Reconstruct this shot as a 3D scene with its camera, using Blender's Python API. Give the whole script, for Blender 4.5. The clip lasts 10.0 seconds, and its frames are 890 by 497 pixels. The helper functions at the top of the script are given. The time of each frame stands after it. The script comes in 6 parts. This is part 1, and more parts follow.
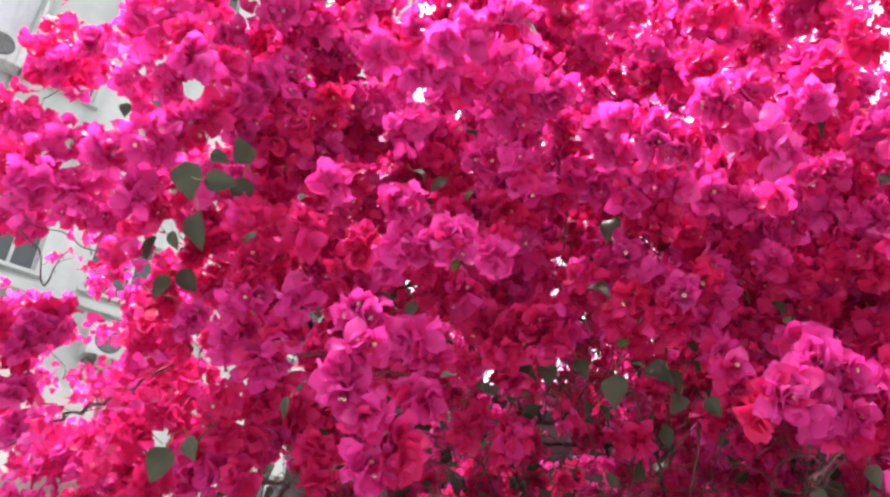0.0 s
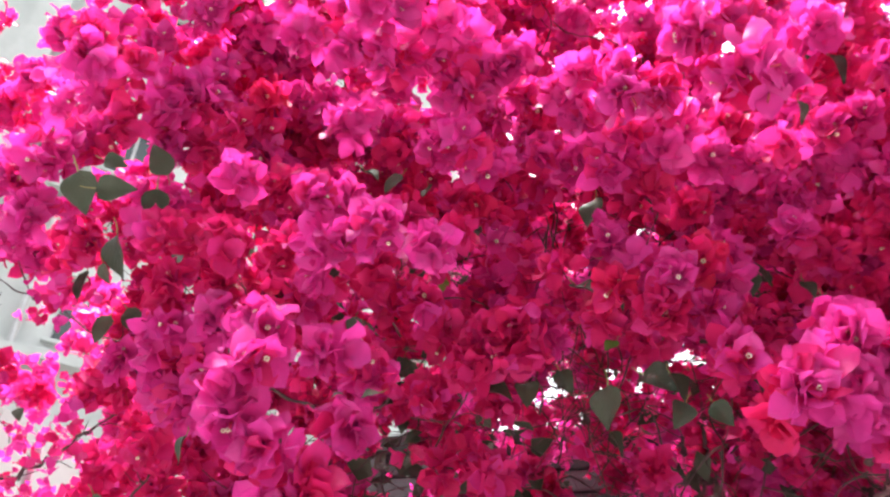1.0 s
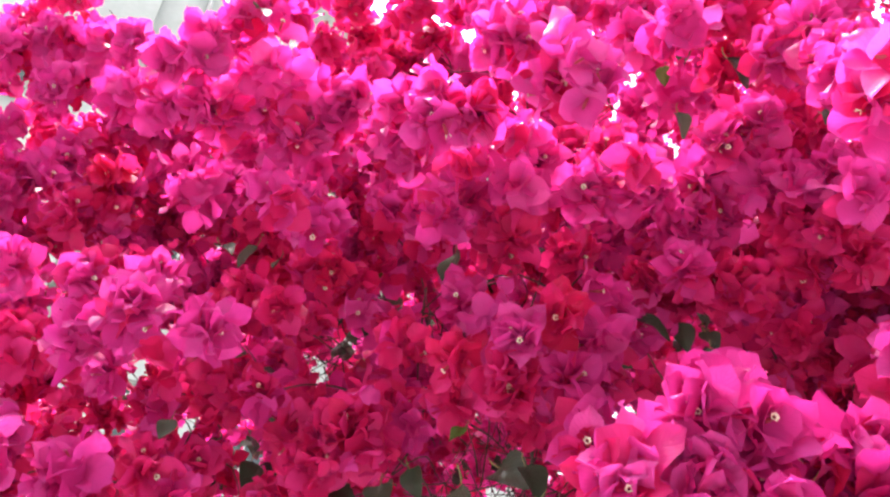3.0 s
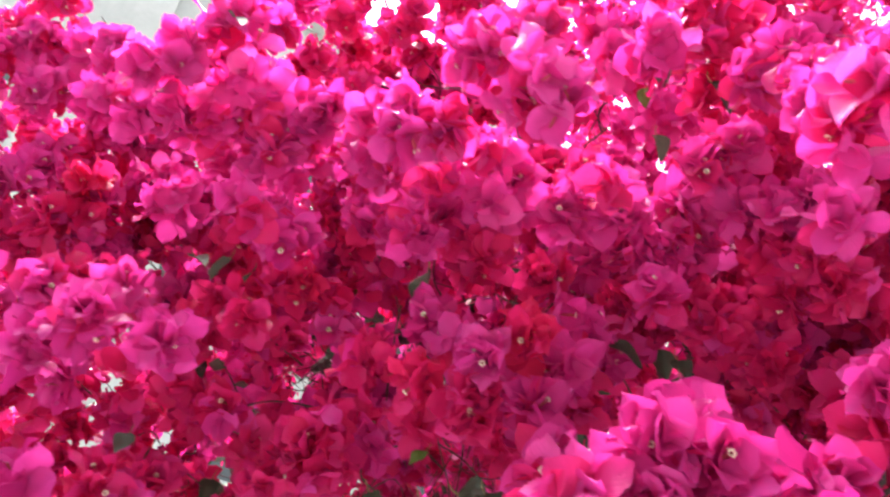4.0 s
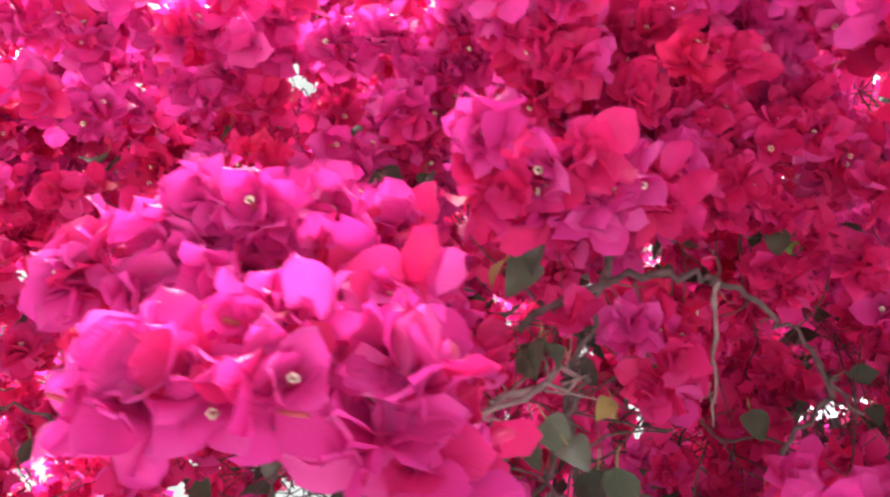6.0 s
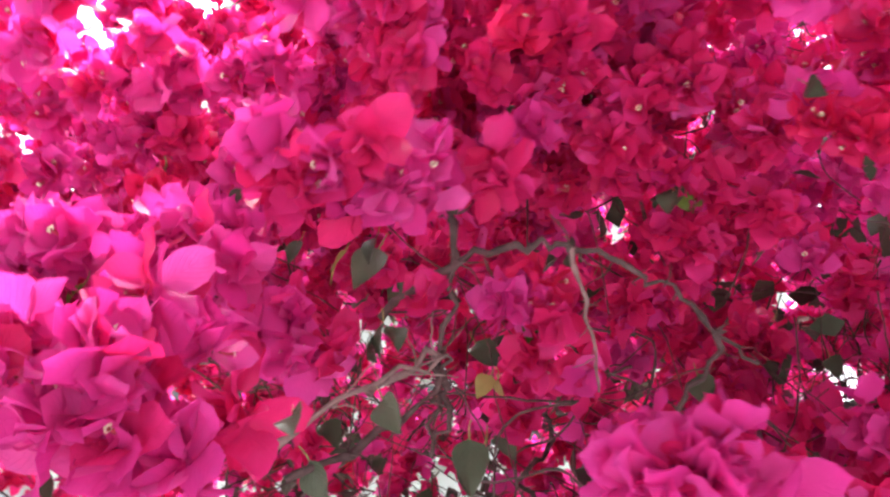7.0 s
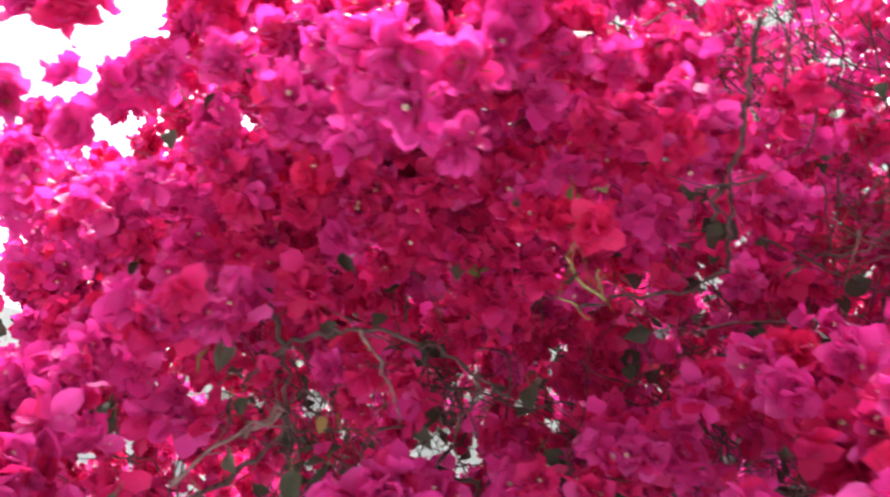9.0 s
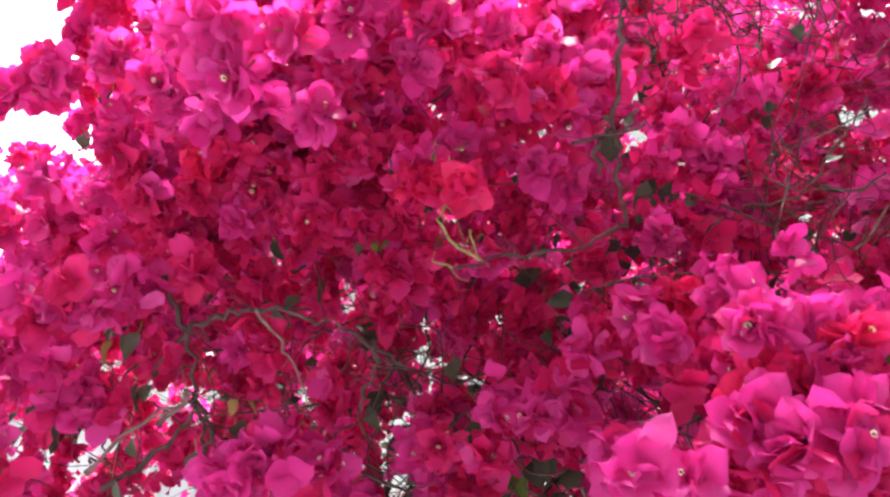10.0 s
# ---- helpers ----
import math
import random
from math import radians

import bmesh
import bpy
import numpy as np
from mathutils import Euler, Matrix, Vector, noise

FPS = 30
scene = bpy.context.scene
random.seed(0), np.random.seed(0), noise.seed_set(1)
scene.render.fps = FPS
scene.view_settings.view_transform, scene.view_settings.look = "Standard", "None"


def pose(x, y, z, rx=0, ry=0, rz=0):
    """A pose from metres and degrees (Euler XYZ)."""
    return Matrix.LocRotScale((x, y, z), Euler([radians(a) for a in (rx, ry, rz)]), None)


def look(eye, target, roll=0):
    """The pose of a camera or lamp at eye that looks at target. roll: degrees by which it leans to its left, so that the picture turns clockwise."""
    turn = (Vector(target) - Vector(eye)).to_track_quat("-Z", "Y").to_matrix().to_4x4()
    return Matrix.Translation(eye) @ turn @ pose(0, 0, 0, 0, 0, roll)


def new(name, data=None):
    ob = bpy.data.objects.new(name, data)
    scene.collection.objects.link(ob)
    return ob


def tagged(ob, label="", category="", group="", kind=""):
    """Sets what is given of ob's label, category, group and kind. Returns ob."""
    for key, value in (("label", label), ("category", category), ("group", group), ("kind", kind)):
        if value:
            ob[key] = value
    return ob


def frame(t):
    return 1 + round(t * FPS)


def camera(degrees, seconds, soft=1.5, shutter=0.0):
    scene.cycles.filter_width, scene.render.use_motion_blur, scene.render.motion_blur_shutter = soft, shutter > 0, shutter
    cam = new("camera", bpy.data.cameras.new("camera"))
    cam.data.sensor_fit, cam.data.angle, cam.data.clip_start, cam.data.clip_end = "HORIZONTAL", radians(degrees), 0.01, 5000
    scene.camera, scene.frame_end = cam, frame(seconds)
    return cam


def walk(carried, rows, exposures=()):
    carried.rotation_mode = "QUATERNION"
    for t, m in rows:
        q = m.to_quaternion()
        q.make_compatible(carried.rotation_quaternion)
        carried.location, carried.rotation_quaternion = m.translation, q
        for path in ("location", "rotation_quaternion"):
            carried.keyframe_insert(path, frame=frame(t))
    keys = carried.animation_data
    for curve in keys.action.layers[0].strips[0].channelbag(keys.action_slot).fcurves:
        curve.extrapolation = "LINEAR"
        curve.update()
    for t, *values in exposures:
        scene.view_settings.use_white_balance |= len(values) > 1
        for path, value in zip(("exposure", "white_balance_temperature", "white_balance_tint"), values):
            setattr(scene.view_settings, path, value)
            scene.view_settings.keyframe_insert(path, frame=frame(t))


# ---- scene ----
cam = camera(61.6, 10.0, soft=2.3, shutter=0.5)
PATH = [
    (0, (0.034, -0.007, 1.505), (-0.029, 1.707, 2.533), 1.5),
    (0.5, (0.084, 0.086, 1.517), (-0.024, 1.751, 2.62), 1.4),
    (1, (0.143, 0.161, 1.535), (-0.074, 1.783, 2.685), -0.1),
    (1.5, (0.213, 0.218, 1.556), (-0.165, 1.791, 2.732), 0.6),
    (2, (0.265, 0.264, 1.57), (-0.131, 1.787, 2.805), -0.7),
    (2.5, (0.312, 0.297, 1.587), (-0.022, 1.795, 2.869), -2.3),
    (3.8, (0.327, 0.304, 1.616), (-0.004, 1.755, 2.953), -1.1),
    (4, (0.343, 0.317, 1.612), (0.013, 1.761, 2.956), -0.1),
    (4.5, (0.361, 0.352, 1.595), (0.081, 1.795, 2.952), -2.1),
    (5, (0.437, 0.395, 1.571), (-0.003, 1.84, 2.882), 0.3),
    (5.5, (0.547, 0.428, 1.571), (-0.153, 1.85, 2.79), 4.0),
    (5.7, (0.576, 0.448, 1.562), (-0.143, 1.858, 2.785), 3.7),
    (6.8, (0.703, 0.549, 1.539), (-0.18, 1.819, 2.807), 2.6),
    (7, (0.75, 0.559, 1.532), (-0.216, 1.776, 2.792), 2.3),
    (7.5, (0.871, 0.558, 1.527), (-0.246, 1.695, 2.734), 2.8),
    (8, (0.962, 0.516, 1.54), (-0.164, 1.648, 2.744), 1.9),
    (8.5, (1.03, 0.485, 1.538), (-0.151, 1.612, 2.693), 1.5),
    (9, (1.099, 0.557, 1.52), (-0.158, 1.643, 2.634), 2.0),
    (9.5, (1.156, 0.623, 1.512), (-0.138, 1.67, 2.622), -0.3),
    (10, (1.178, 0.676, 1.498), (-0.148, 1.676, 2.612), -0.2),
]
walk(cam, [(t, look(eye, target, roll)) for t, eye, target, roll in PATH],
     exposures=((0.0, 2.1), (1.5, 2.3), (2.5, 2.4), (4.0, 2.25), (5.5, 2.7), (7.5, 2.75), (8.5, 2.3), (9.0, 2.35), (10.0, 2.5)))

# ---- world, sun, exposure ----
world = bpy.data.worlds.new("sky")
scene.world = world
world.use_nodes = True
wn, wl = world.node_tree.nodes, world.node_tree.links
wn.clear()
sky = wn.new("ShaderNodeTexSky")
sky.sky_type = "NISHITA"
sky.sun_disc = False
sky.sun_elevation, sky.sun_rotation = radians(79), radians(-54)
sky.air_density, sky.dust_density, sky.ozone_density = 1.0, 6.0, 1.0
haze = wn.new("ShaderNodeHueSaturation")
haze.inputs["Saturation"].default_value = 0.25
back = wn.new("ShaderNodeBackground")
back.inputs["Strength"].default_value = 0.15
wout = wn.new("ShaderNodeOutputWorld")
wl.new(sky.outputs[0], haze.inputs["Color"])
wl.new(haze.outputs[0], back.inputs["Color"])
wl.new(back.outputs[0], wout.inputs[0])

sun = new("sun", bpy.data.lights.new("sun", "SUN"))
sun.data.energy, sun.data.angle, sun.data.color = 3.6, radians(24), (1.0, 0.96, 0.92)
sun.matrix_world = look((-0.7, 0.5, 4.4), (0, 0, 0))


# ---- materials ----
def material(name):
    m = bpy.data.materials.new(name)
    m.use_nodes = True
    m.node_tree.nodes.clear()
    return m, m.node_tree.nodes, m.node_tree.links


def mix_colour(n, l, fac, a, b, blend="MIX"):
    """A colour mix; a, b and fac are values or sockets."""
    node = n.new("ShaderNodeMix")
    node.data_type, node.blend_type = "RGBA", blend
    for socket, value in ((node.inputs[0], fac), (node.inputs[6], a), (node.inputs[7], b)):
        if isinstance(value, bpy.types.NodeSocket):
            l.new(value, socket)
        elif isinstance(value, tuple):
            socket.default_value = (*value, 1.0)
        else:
            socket.default_value = value
    return node.outputs[2]


def math_node(n, l, op, a, b=0.0, c=0.0):
    node = n.new("ShaderNodeMath")
    node.operation = op
    for socket, value in zip(node.inputs, (a, b, c)):
        if isinstance(value, bpy.types.NodeSocket):
            l.new(value, socket)
        else:
            socket.default_value = value
    return node.outputs[0]


def ramp(n, l, fac, *stops):
    node = n.new("ShaderNodeValToRGB")
    while len(node.color_ramp.elements) < len(stops):
        node.color_ramp.elements.new(0.5)
    for element, (at, colour) in zip(node.color_ramp.elements, stops):
        element.position, element.color = at, (*colour, 1.0)
    l.new(fac, node.inputs[0])
    return node.outputs[0]


def noise_tex(n, l, scale, detail=3.0, vector=None, rough=0.55):
    node = n.new("ShaderNodeTexNoise")
    node.inputs["Scale"].default_value, node.inputs["Detail"].default_value = scale, detail
    node.inputs["Roughness"].default_value = rough
    if vector is None:
        vector = n.new("ShaderNodeNewGeometry").outputs["Position"]
    l.new(vector, node.inputs["Vector"])
    return node.outputs["Fac"]


def piece_random(n, l):
    """One number for each object and each island of it."""
    a = n.new("ShaderNodeNewGeometry").outputs["Random Per Island"]
    b = n.new("ShaderNodeObjectInfo").outputs["Random"]
    return math_node(n, l, "FRACT", math_node(n, l, "ADD", a, b))


def petal_material(name, *stops, thin=0.44, vein=(0.55, 0.0, 0.12), rough=0.5):
    """Thin, papery bracts and leaves: light goes through; veins run along the UV map."""
    m, n, l = material(name)
    rnd = piece_random(n, l)
    base = ramp(n, l, rnd, *stops)
    mottled = noise_tex(n, l, 70.0, 2.0)
    base = mix_colour(n, l, math_node(n, l, "MULTIPLY_ADD", mottled, 0.5, -0.1), base, vein)
    uv = n.new("ShaderNodeUVMap").outputs["UV"]
    parts = n.new("ShaderNodeSeparateXYZ")
    l.new(uv, parts.inputs[0])
    across = math_node(n, l, "ABSOLUTE", math_node(n, l, "SUBTRACT", parts.outputs["Y"], 0.5))
    slant = math_node(n, l, "SUBTRACT", parts.outputs["X"], math_node(n, l, "MULTIPLY", across, 0.9))
    ribs = math_node(n, l, "ABSOLUTE", math_node(n, l, "SINE", math_node(n, l, "MULTIPLY", slant, 24.0)))
    rib = math_node(n, l, "POWER", math_node(n, l, "SUBTRACT", 1.0, ribs), 5.0)
    mid = math_node(n, l, "LESS_THAN", across, 0.012)
    lines = math_node(n, l, "MAXIMUM", rib, mid)
    base = mix_colour(n, l, math_node(n, l, "MULTIPLY", lines, 0.22), base, vein)
    bump = n.new("ShaderNodeBump")
    bump.inputs["Strength"].default_value, bump.inputs["Distance"].default_value = 0.35, 0.002
    l.new(math_node(n, l, "ADD", math_node(n, l, "MULTIPLY", lines, -0.5), noise_tex(n, l, 140.0, 2.0)), bump.inputs["Height"])
    front = n.new("ShaderNodeBsdfPrincipled")
    front.inputs["Roughness"].default_value = rough
    front.inputs["Specular IOR Level"].default_value = 0.28
    l.new(base, front.inputs["Base Color"])
    l.new(bump.outputs[0], front.inputs["Normal"])
    glow = n.new("ShaderNodeBsdfTranslucent")
    l.new(mix_colour(n, l, 0.25, base, mix_colour(n, l, 1.0, base, base, "MULTIPLY")), glow.inputs["Color"])
    l.new(bump.outputs[0], glow.inputs["Normal"])
    mix = n.new("ShaderNodeMixShader")
    mix.inputs[0].default_value = thin
    l.new(front.outputs[0], mix.inputs[1])
    l.new(glow.outputs[0], mix.inputs[2])
    l.new(mix.outputs[0], n.new("ShaderNodeOutputMaterial").inputs[0])
    return m


def solid_material(name, a, b, scale, rough=0.8, bump_size=0.002, bump=0.4, metal=0.0, stain=None, by_piece=0.0, fine=40.0):
    """A rough surface of two tones at two scales, with relief and, if wanted, stains."""
    m, n, l = material(name)
    big, small = noise_tex(n, l, scale, 4.0), noise_tex(n, l, scale * fine / 4, 3.0)
    fac = math_node(n, l, "ADD", math_node(n, l, "MULTIPLY", big, 0.7), math_node(n, l, "MULTIPLY", small, 0.3))
    base = ramp(n, l, fac, (0.35, a), (0.65, b))
    if by_piece:
        rnd = piece_random(n, l)
        dark = ramp(n, l, rnd, (0.0, (1 - by_piece,) * 3), (1.0, (1 + by_piece,) * 3))
        base = mix_colour(n, l, 1.0, base, dark, "MULTIPLY")
    if stain:
        drip = n.new("ShaderNodeMapping")
        drip.inputs["Scale"].default_value = (1.0, 1.0, 0.12)
        l.new(n.new("ShaderNodeNewGeometry").outputs["Position"], drip.inputs["Vector"])
        streak = ramp(n, l, noise_tex(n, l, scale * 2.5, 4.0, drip.outputs[0]), (0.5, (0.0,) * 3), (0.72, (0.7,) * 3))
        base = mix_colour(n, l, streak, base, stain)
    shader = n.new("ShaderNodeBsdfPrincipled")
    shader.inputs["Roughness"].default_value, shader.inputs["Metallic"].default_value = rough, metal
    l.new(base, shader.inputs["Base Color"])
    relief = n.new("ShaderNodeBump")
    relief.inputs["Strength"].default_value, relief.inputs["Distance"].default_value = bump, bump_size
    l.new(fac, relief.inputs["Height"])
    l.new(relief.outputs[0], shader.inputs["Normal"])
    l.new(shader.outputs[0], n.new("ShaderNodeOutputMaterial").inputs[0])
    return m


# Same bracts twice: pink as sky-lit at the face, crimson as shaded within.
PINK_LIT = petal_material("bract_magenta_lit", (0.0, (0.78, 0.045, 0.38)), (0.45, (0.83, 0.068, 0.44)), (0.8, (0.83, 0.085, 0.49)), (1.0, (0.87, 0.13, 0.52)), vein=(0.75, 0.025, 0.33))
CRIMSON_SHADED = petal_material("bract_crimson_shaded", (0.0, (0.75, 0.02, 0.18)), (0.5, (0.81, 0.033, 0.255)), (1.0, (0.83, 0.05, 0.35)), vein=(0.69, 0.012, 0.17))
CORAL = petal_material("bract_coral", (0.0, (0.83, 0.026, 0.18)), (0.5, (0.85, 0.035, 0.23)), (1.0, (0.85, 0.035, 0.3)), vein=(0.74, 0.01, 0.09))
LEAF = petal_material("leaf_green", (0.0, (0.04, 0.052, 0.034)), (0.5, (0.066, 0.08, 0.054)), (1.0, (0.11, 0.122, 0.09)), thin=0.2, vein=(0.1, 0.115, 0.082), rough=0.3)
YOUNG_LEAF = petal_material("leaf_young_green", (0.0, (0.09, 0.17, 0.03)), (1.0, (0.16, 0.25, 0.05)), thin=0.35, vein=(0.26, 0.36, 0.1), rough=0.4)
DRY_LEAF = petal_material("leaf_dry_yellow", (0.0, (0.36, 0.24, 0.08)), (1.0, (0.42, 0.32, 0.15)), thin=0.3, vein=(0.25, 0.14, 0.05), rough=0.6)
FLORET = solid_material("floret_cream", (0.74, 0.64, 0.52), (0.84, 0.77, 0.68), 300.0, 0.6)
TUBE = solid_material("floret_tube", (0.5, 0.05, 0.12), (0.6, 0.16, 0.16), 200.0, 0.6)
BARK = solid_material("bark_brown", (0.042, 0.02, 0.025), (0.135, 0.078, 0.088), 90.0, 0.85, 0.0015, 0.8)
PALE_BARK = solid_material("bark_pale_dry", (0.16, 0.092, 0.1), (0.34, 0.225, 0.24), 90.0, 0.8, 0.001, 0.7)
SHOOT = solid_material("shoot_olive", (0.22, 0.2, 0.07), (0.36, 0.31, 0.14), 80.0, 0.6, 0.001, 0.4)
# Grey brick and mortar, darkened in base colour for the wall's deep shade.
BRICK_SHADED = solid_material("brick_grey_shaded", (0.035, 0.031, 0.034), (0.075, 0.067, 0.071), 9.0, 0.9, 0.004, 0.6, by_piece=0.25)
MORTAR_SHADED = solid_material("mortar_shaded", (0.025, 0.022, 0.023), (0.05, 0.046, 0.047), 14.0, 0.95, 0.004, 0.6)
PLASTER = solid_material("plaster_white", (0.4, 0.42, 0.405), (0.5, 0.52, 0.505), 0.6, 0.85, 0.003, 0.3, stain=(0.3, 0.32, 0.31))
PLASTER_GREY = solid_material("plaster_lilac_grey", (0.5, 0.49, 0.53), (0.6, 0.59, 0.63), 1.5, 0.85, 0.003, 0.3, stain=(0.36, 0.36, 0.37))
METAL = solid_material("painted_metal_grey", (0.4, 0.4, 0.41), (0.52, 0.52, 0.52), 6.0, 0.45, 0.001, 0.2, stain=(0.25, 0.2, 0.16))
STEEL = solid_material("steel_rail", (0.45, 0.44, 0.44), (0.62, 0.6, 0.6), 20.0, 0.35, 0.0008, 0.2, metal=0.7)
# Dark metal of grilles and brackets; also colours the sheet painted as room shade.
GRILLE_AND_ROOM_SHADE = solid_material("grille_and_room_shade", (0.06, 0.06, 0.065), (0.12, 0.12, 0.12), 20.0, 0.6)
PAVING = solid_material("paving_concrete", (0.15, 0.147, 0.142), (0.23, 0.224, 0.215), 1.5, 0.92, 0.004, 0.5)
# Render of the added unseen walls, kept dark to bounce little light.
GREY_RENDER = solid_material("render_grey", (0.13, 0.12, 0.115), (0.2, 0.185, 0.175), 2.0, 0.9, 0.003, 0.4, stain=(0.1, 0.09, 0.085))
BEIGE = solid_material("render_beige", (0.42, 0.37, 0.35), (0.52, 0.47, 0.45), 2.0, 0.9, 0.003, 0.4, stain=(0.3, 0.27, 0.26))
GLASS, gn, gl = material("window_glass")
pane_shader = gn.new("ShaderNodeBsdfPrincipled")
pane_shader.inputs["Base Color"].default_value = (0.05, 0.06, 0.065, 1)
pane_shader.inputs["Roughness"].default_value = 0.06
gl.new(pane_shader.outputs[0], gn.new("ShaderNodeOutputMaterial").inputs[0])


# ---- building helpers ----
def part(name, bm, mat, parent=None, label=""):
    """Links a bmesh as one mesh object under a thing or a part."""
    mesh = bpy.data.meshes.new(name)
    bm.to_mesh(mesh)
    bm.free()
    for m in mat if isinstance(mat, (list, tuple)) else (mat,):
        mesh.materials.append(m)
    ob = new(name, mesh)
    ob.parent = parent
    return tagged(ob, label)


def block(bm, x0, y0, z0, x1, y1, z1, bevel=0.0):
    """A box between two corners, with rounded edges where asked."""
    made = bmesh.ops.create_cube(bm, size=1.0, matrix=Matrix.Translation(((x0 + x1) / 2, (y0 + y1) / 2, (z0 + z1) / 2)) @ Matrix.Diagonal((x1 - x0, y1 - y0, z1 - z0, 1)))
    if bevel:
        edges = {e for v in made["verts"] for e in v.link_edges}
        bmesh.ops.bevel(bm, geom=list(edges), offset=bevel, segments=2, affect="EDGES")


def boxes(*rows, bevel=0.0):
    bm = bmesh.new()
    for row in rows:
        block(bm, *row, bevel=bevel)
    return bm


def rod(bm, a, b, r, sides=12):
    a, b = Vector(a), Vector(b)
    m = Matrix.Translation((a + b) / 2) @ (b - a).to_track_quat("Z", "Y").to_matrix().to_4x4()
    bmesh.ops.create_cone(bm, cap_ends=True, segments=sides, radius1=r, radius2=r, depth=(b - a).length, matrix=m)


def mesh_object(name, verts, faces, mats, parent=None, uvs=None, slots=None, smooth=True):
    """A mesh from arrays. uvs: one pair for each vertex; slots: a material for each face."""
    mesh = bpy.data.meshes.new(name)
    mesh.from_pydata(np.asarray(verts, float).tolist(), [], np.asarray(faces).tolist())
    for m in mats:
        mesh.materials.append(m)
    if uvs is not None:
        layer = mesh.uv_layers.new(name="UVMap")
        corner = np.empty(len(mesh.loops), dtype=np.int32)
        mesh.loops.foreach_get("vertex_index", corner)
        layer.data.foreach_set("uv", np.asarray(uvs, np.float32)[corner].ravel())
    if slots is not None:
        mesh.polygons.foreach_set("material_index", np.asarray(slots, np.int32))
    mesh.polygons.foreach_set("use_smooth", np.full(len(mesh.polygons), smooth))
    mesh.update()
    ob = new(name, mesh)
    ob.parent = parent
    return ob


# ---- setting: ground, garden wall, buildings ----
ground = part("ground", boxes((-60, -60, -0.2, 60, 80, 0.0)), PAVING)
tagged(ground, "weathered grey concrete paving in the yard", "ground", kind="structure")

WALL_Y, WALL_TOP = 2.6, 2.42


def garden_wall():
    """A grey brick wall behind the shrub; the bricks come last in the file."""
    core = part("wall_north", boxes((-0.6, WALL_Y + 0.012, 0.0, 4.2, WALL_Y + 0.21, WALL_TOP)), MORTAR_SHADED)
    tagged(core, "grey brick garden wall with deep shade put into its colour", "wall", kind="structure")
    part("coping", boxes((-0.62, WALL_Y - 0.03, WALL_TOP, 4.22, WALL_Y + 0.25, WALL_TOP + 0.06), bevel=0.008), MORTAR_SHADED, core, "concrete coping along the top")
    return core


wall_north = garden_wall()


def window_unit(parent, w, h):
    """A framed sliding window, in its parent's axes: x along the wall, y into it."""
    frame_ob = part("window", boxes((-w / 2, 0.1, 0, -w / 2 + 0.05, 0.16, h), (w / 2 - 0.05, 0.1, 0, w / 2, 0.16, h), (-w / 2 + 0.05, 0.1, 0, w / 2 - 0.05, 0.16, 0.05),
                                   (-w / 2 + 0.05, 0.1, h - 0.05, w / 2 - 0.05, 0.16, h), (-0.025, 0.1, 0.05, 0.025, 0.16, h - 0.05)), METAL, parent)
    part("pane", boxes((-w / 2 + 0.05, 0.12, 0.05, -0.025, 0.13, h - 0.05)), GLASS, frame_ob)
    part("pane", boxes((0.025, 0.125, 0.05, w / 2 - 0.05, 0.135, h - 0.05)), GLASS, frame_ob)
    part("sill", boxes((-w / 2 - 0.08, -0.09, -0.07, w / 2 + 0.08, 0.1, -0.002), bevel=0.01), PLASTER, frame_ob)
    return frame_ob


def facade(bm, x0, x1, z0, z1, holes, thick=0.2):
    """A wall in the plane y = 0 with real openings, made of strips between and round the holes (x0, x1, z0, z1) of one row each."""
    rows = sorted({(h[2], h[3]) for h in holes})
    low = z0
    for a, b in rows:
        block(bm, x0, 0, low, x1, thick, a)
        at = x0
        for h in sorted(h for h in holes if (h[2], h[3]) == (a, b)):
            block(bm, at, 0, a, h[0], thick, b)
            at = h[1]
        block(bm, at, 0, a, x1, thick, b)
        low = b
    block(bm, x0, 0, low, x1, thick, z1)


def air_conditioner(m, parent_name="air_conditioner"):
    """An outdoor unit on two brackets."""
    unit = new(parent_name)
    unit.matrix_world = m
    part("case", boxes((-0.4, -0.36, 0.0, 0.4, -0.06, 0.56), bevel=0.015), METAL, unit)
    bm = bmesh.new()
    bmesh.ops.create_cone(bm, cap_ends=True, segments=28, radius1=0.21, radius2=0.2, depth=0.02, matrix=pose(-0.1, -0.37, 0.28, 90))
    part("fan_grille", bm, GRILLE_AND_ROOM_SHADE, unit)
    for x in (-0.3, 0.3):
        bm = boxes((x - 0.02, -0.38, -0.045, x + 0.02, 0.0, -0.002))
        rod(bm, (x, -0.34, -0.04), (x, -0.01, -0.3), 0.012, 8)
        part("bracket", bm, GRILLE_AND_ROOM_SHADE, unit)
    return tagged(unit, "grey air conditioner unit on brackets on a pale facade", "air conditioner", "air conditioners on the facade")


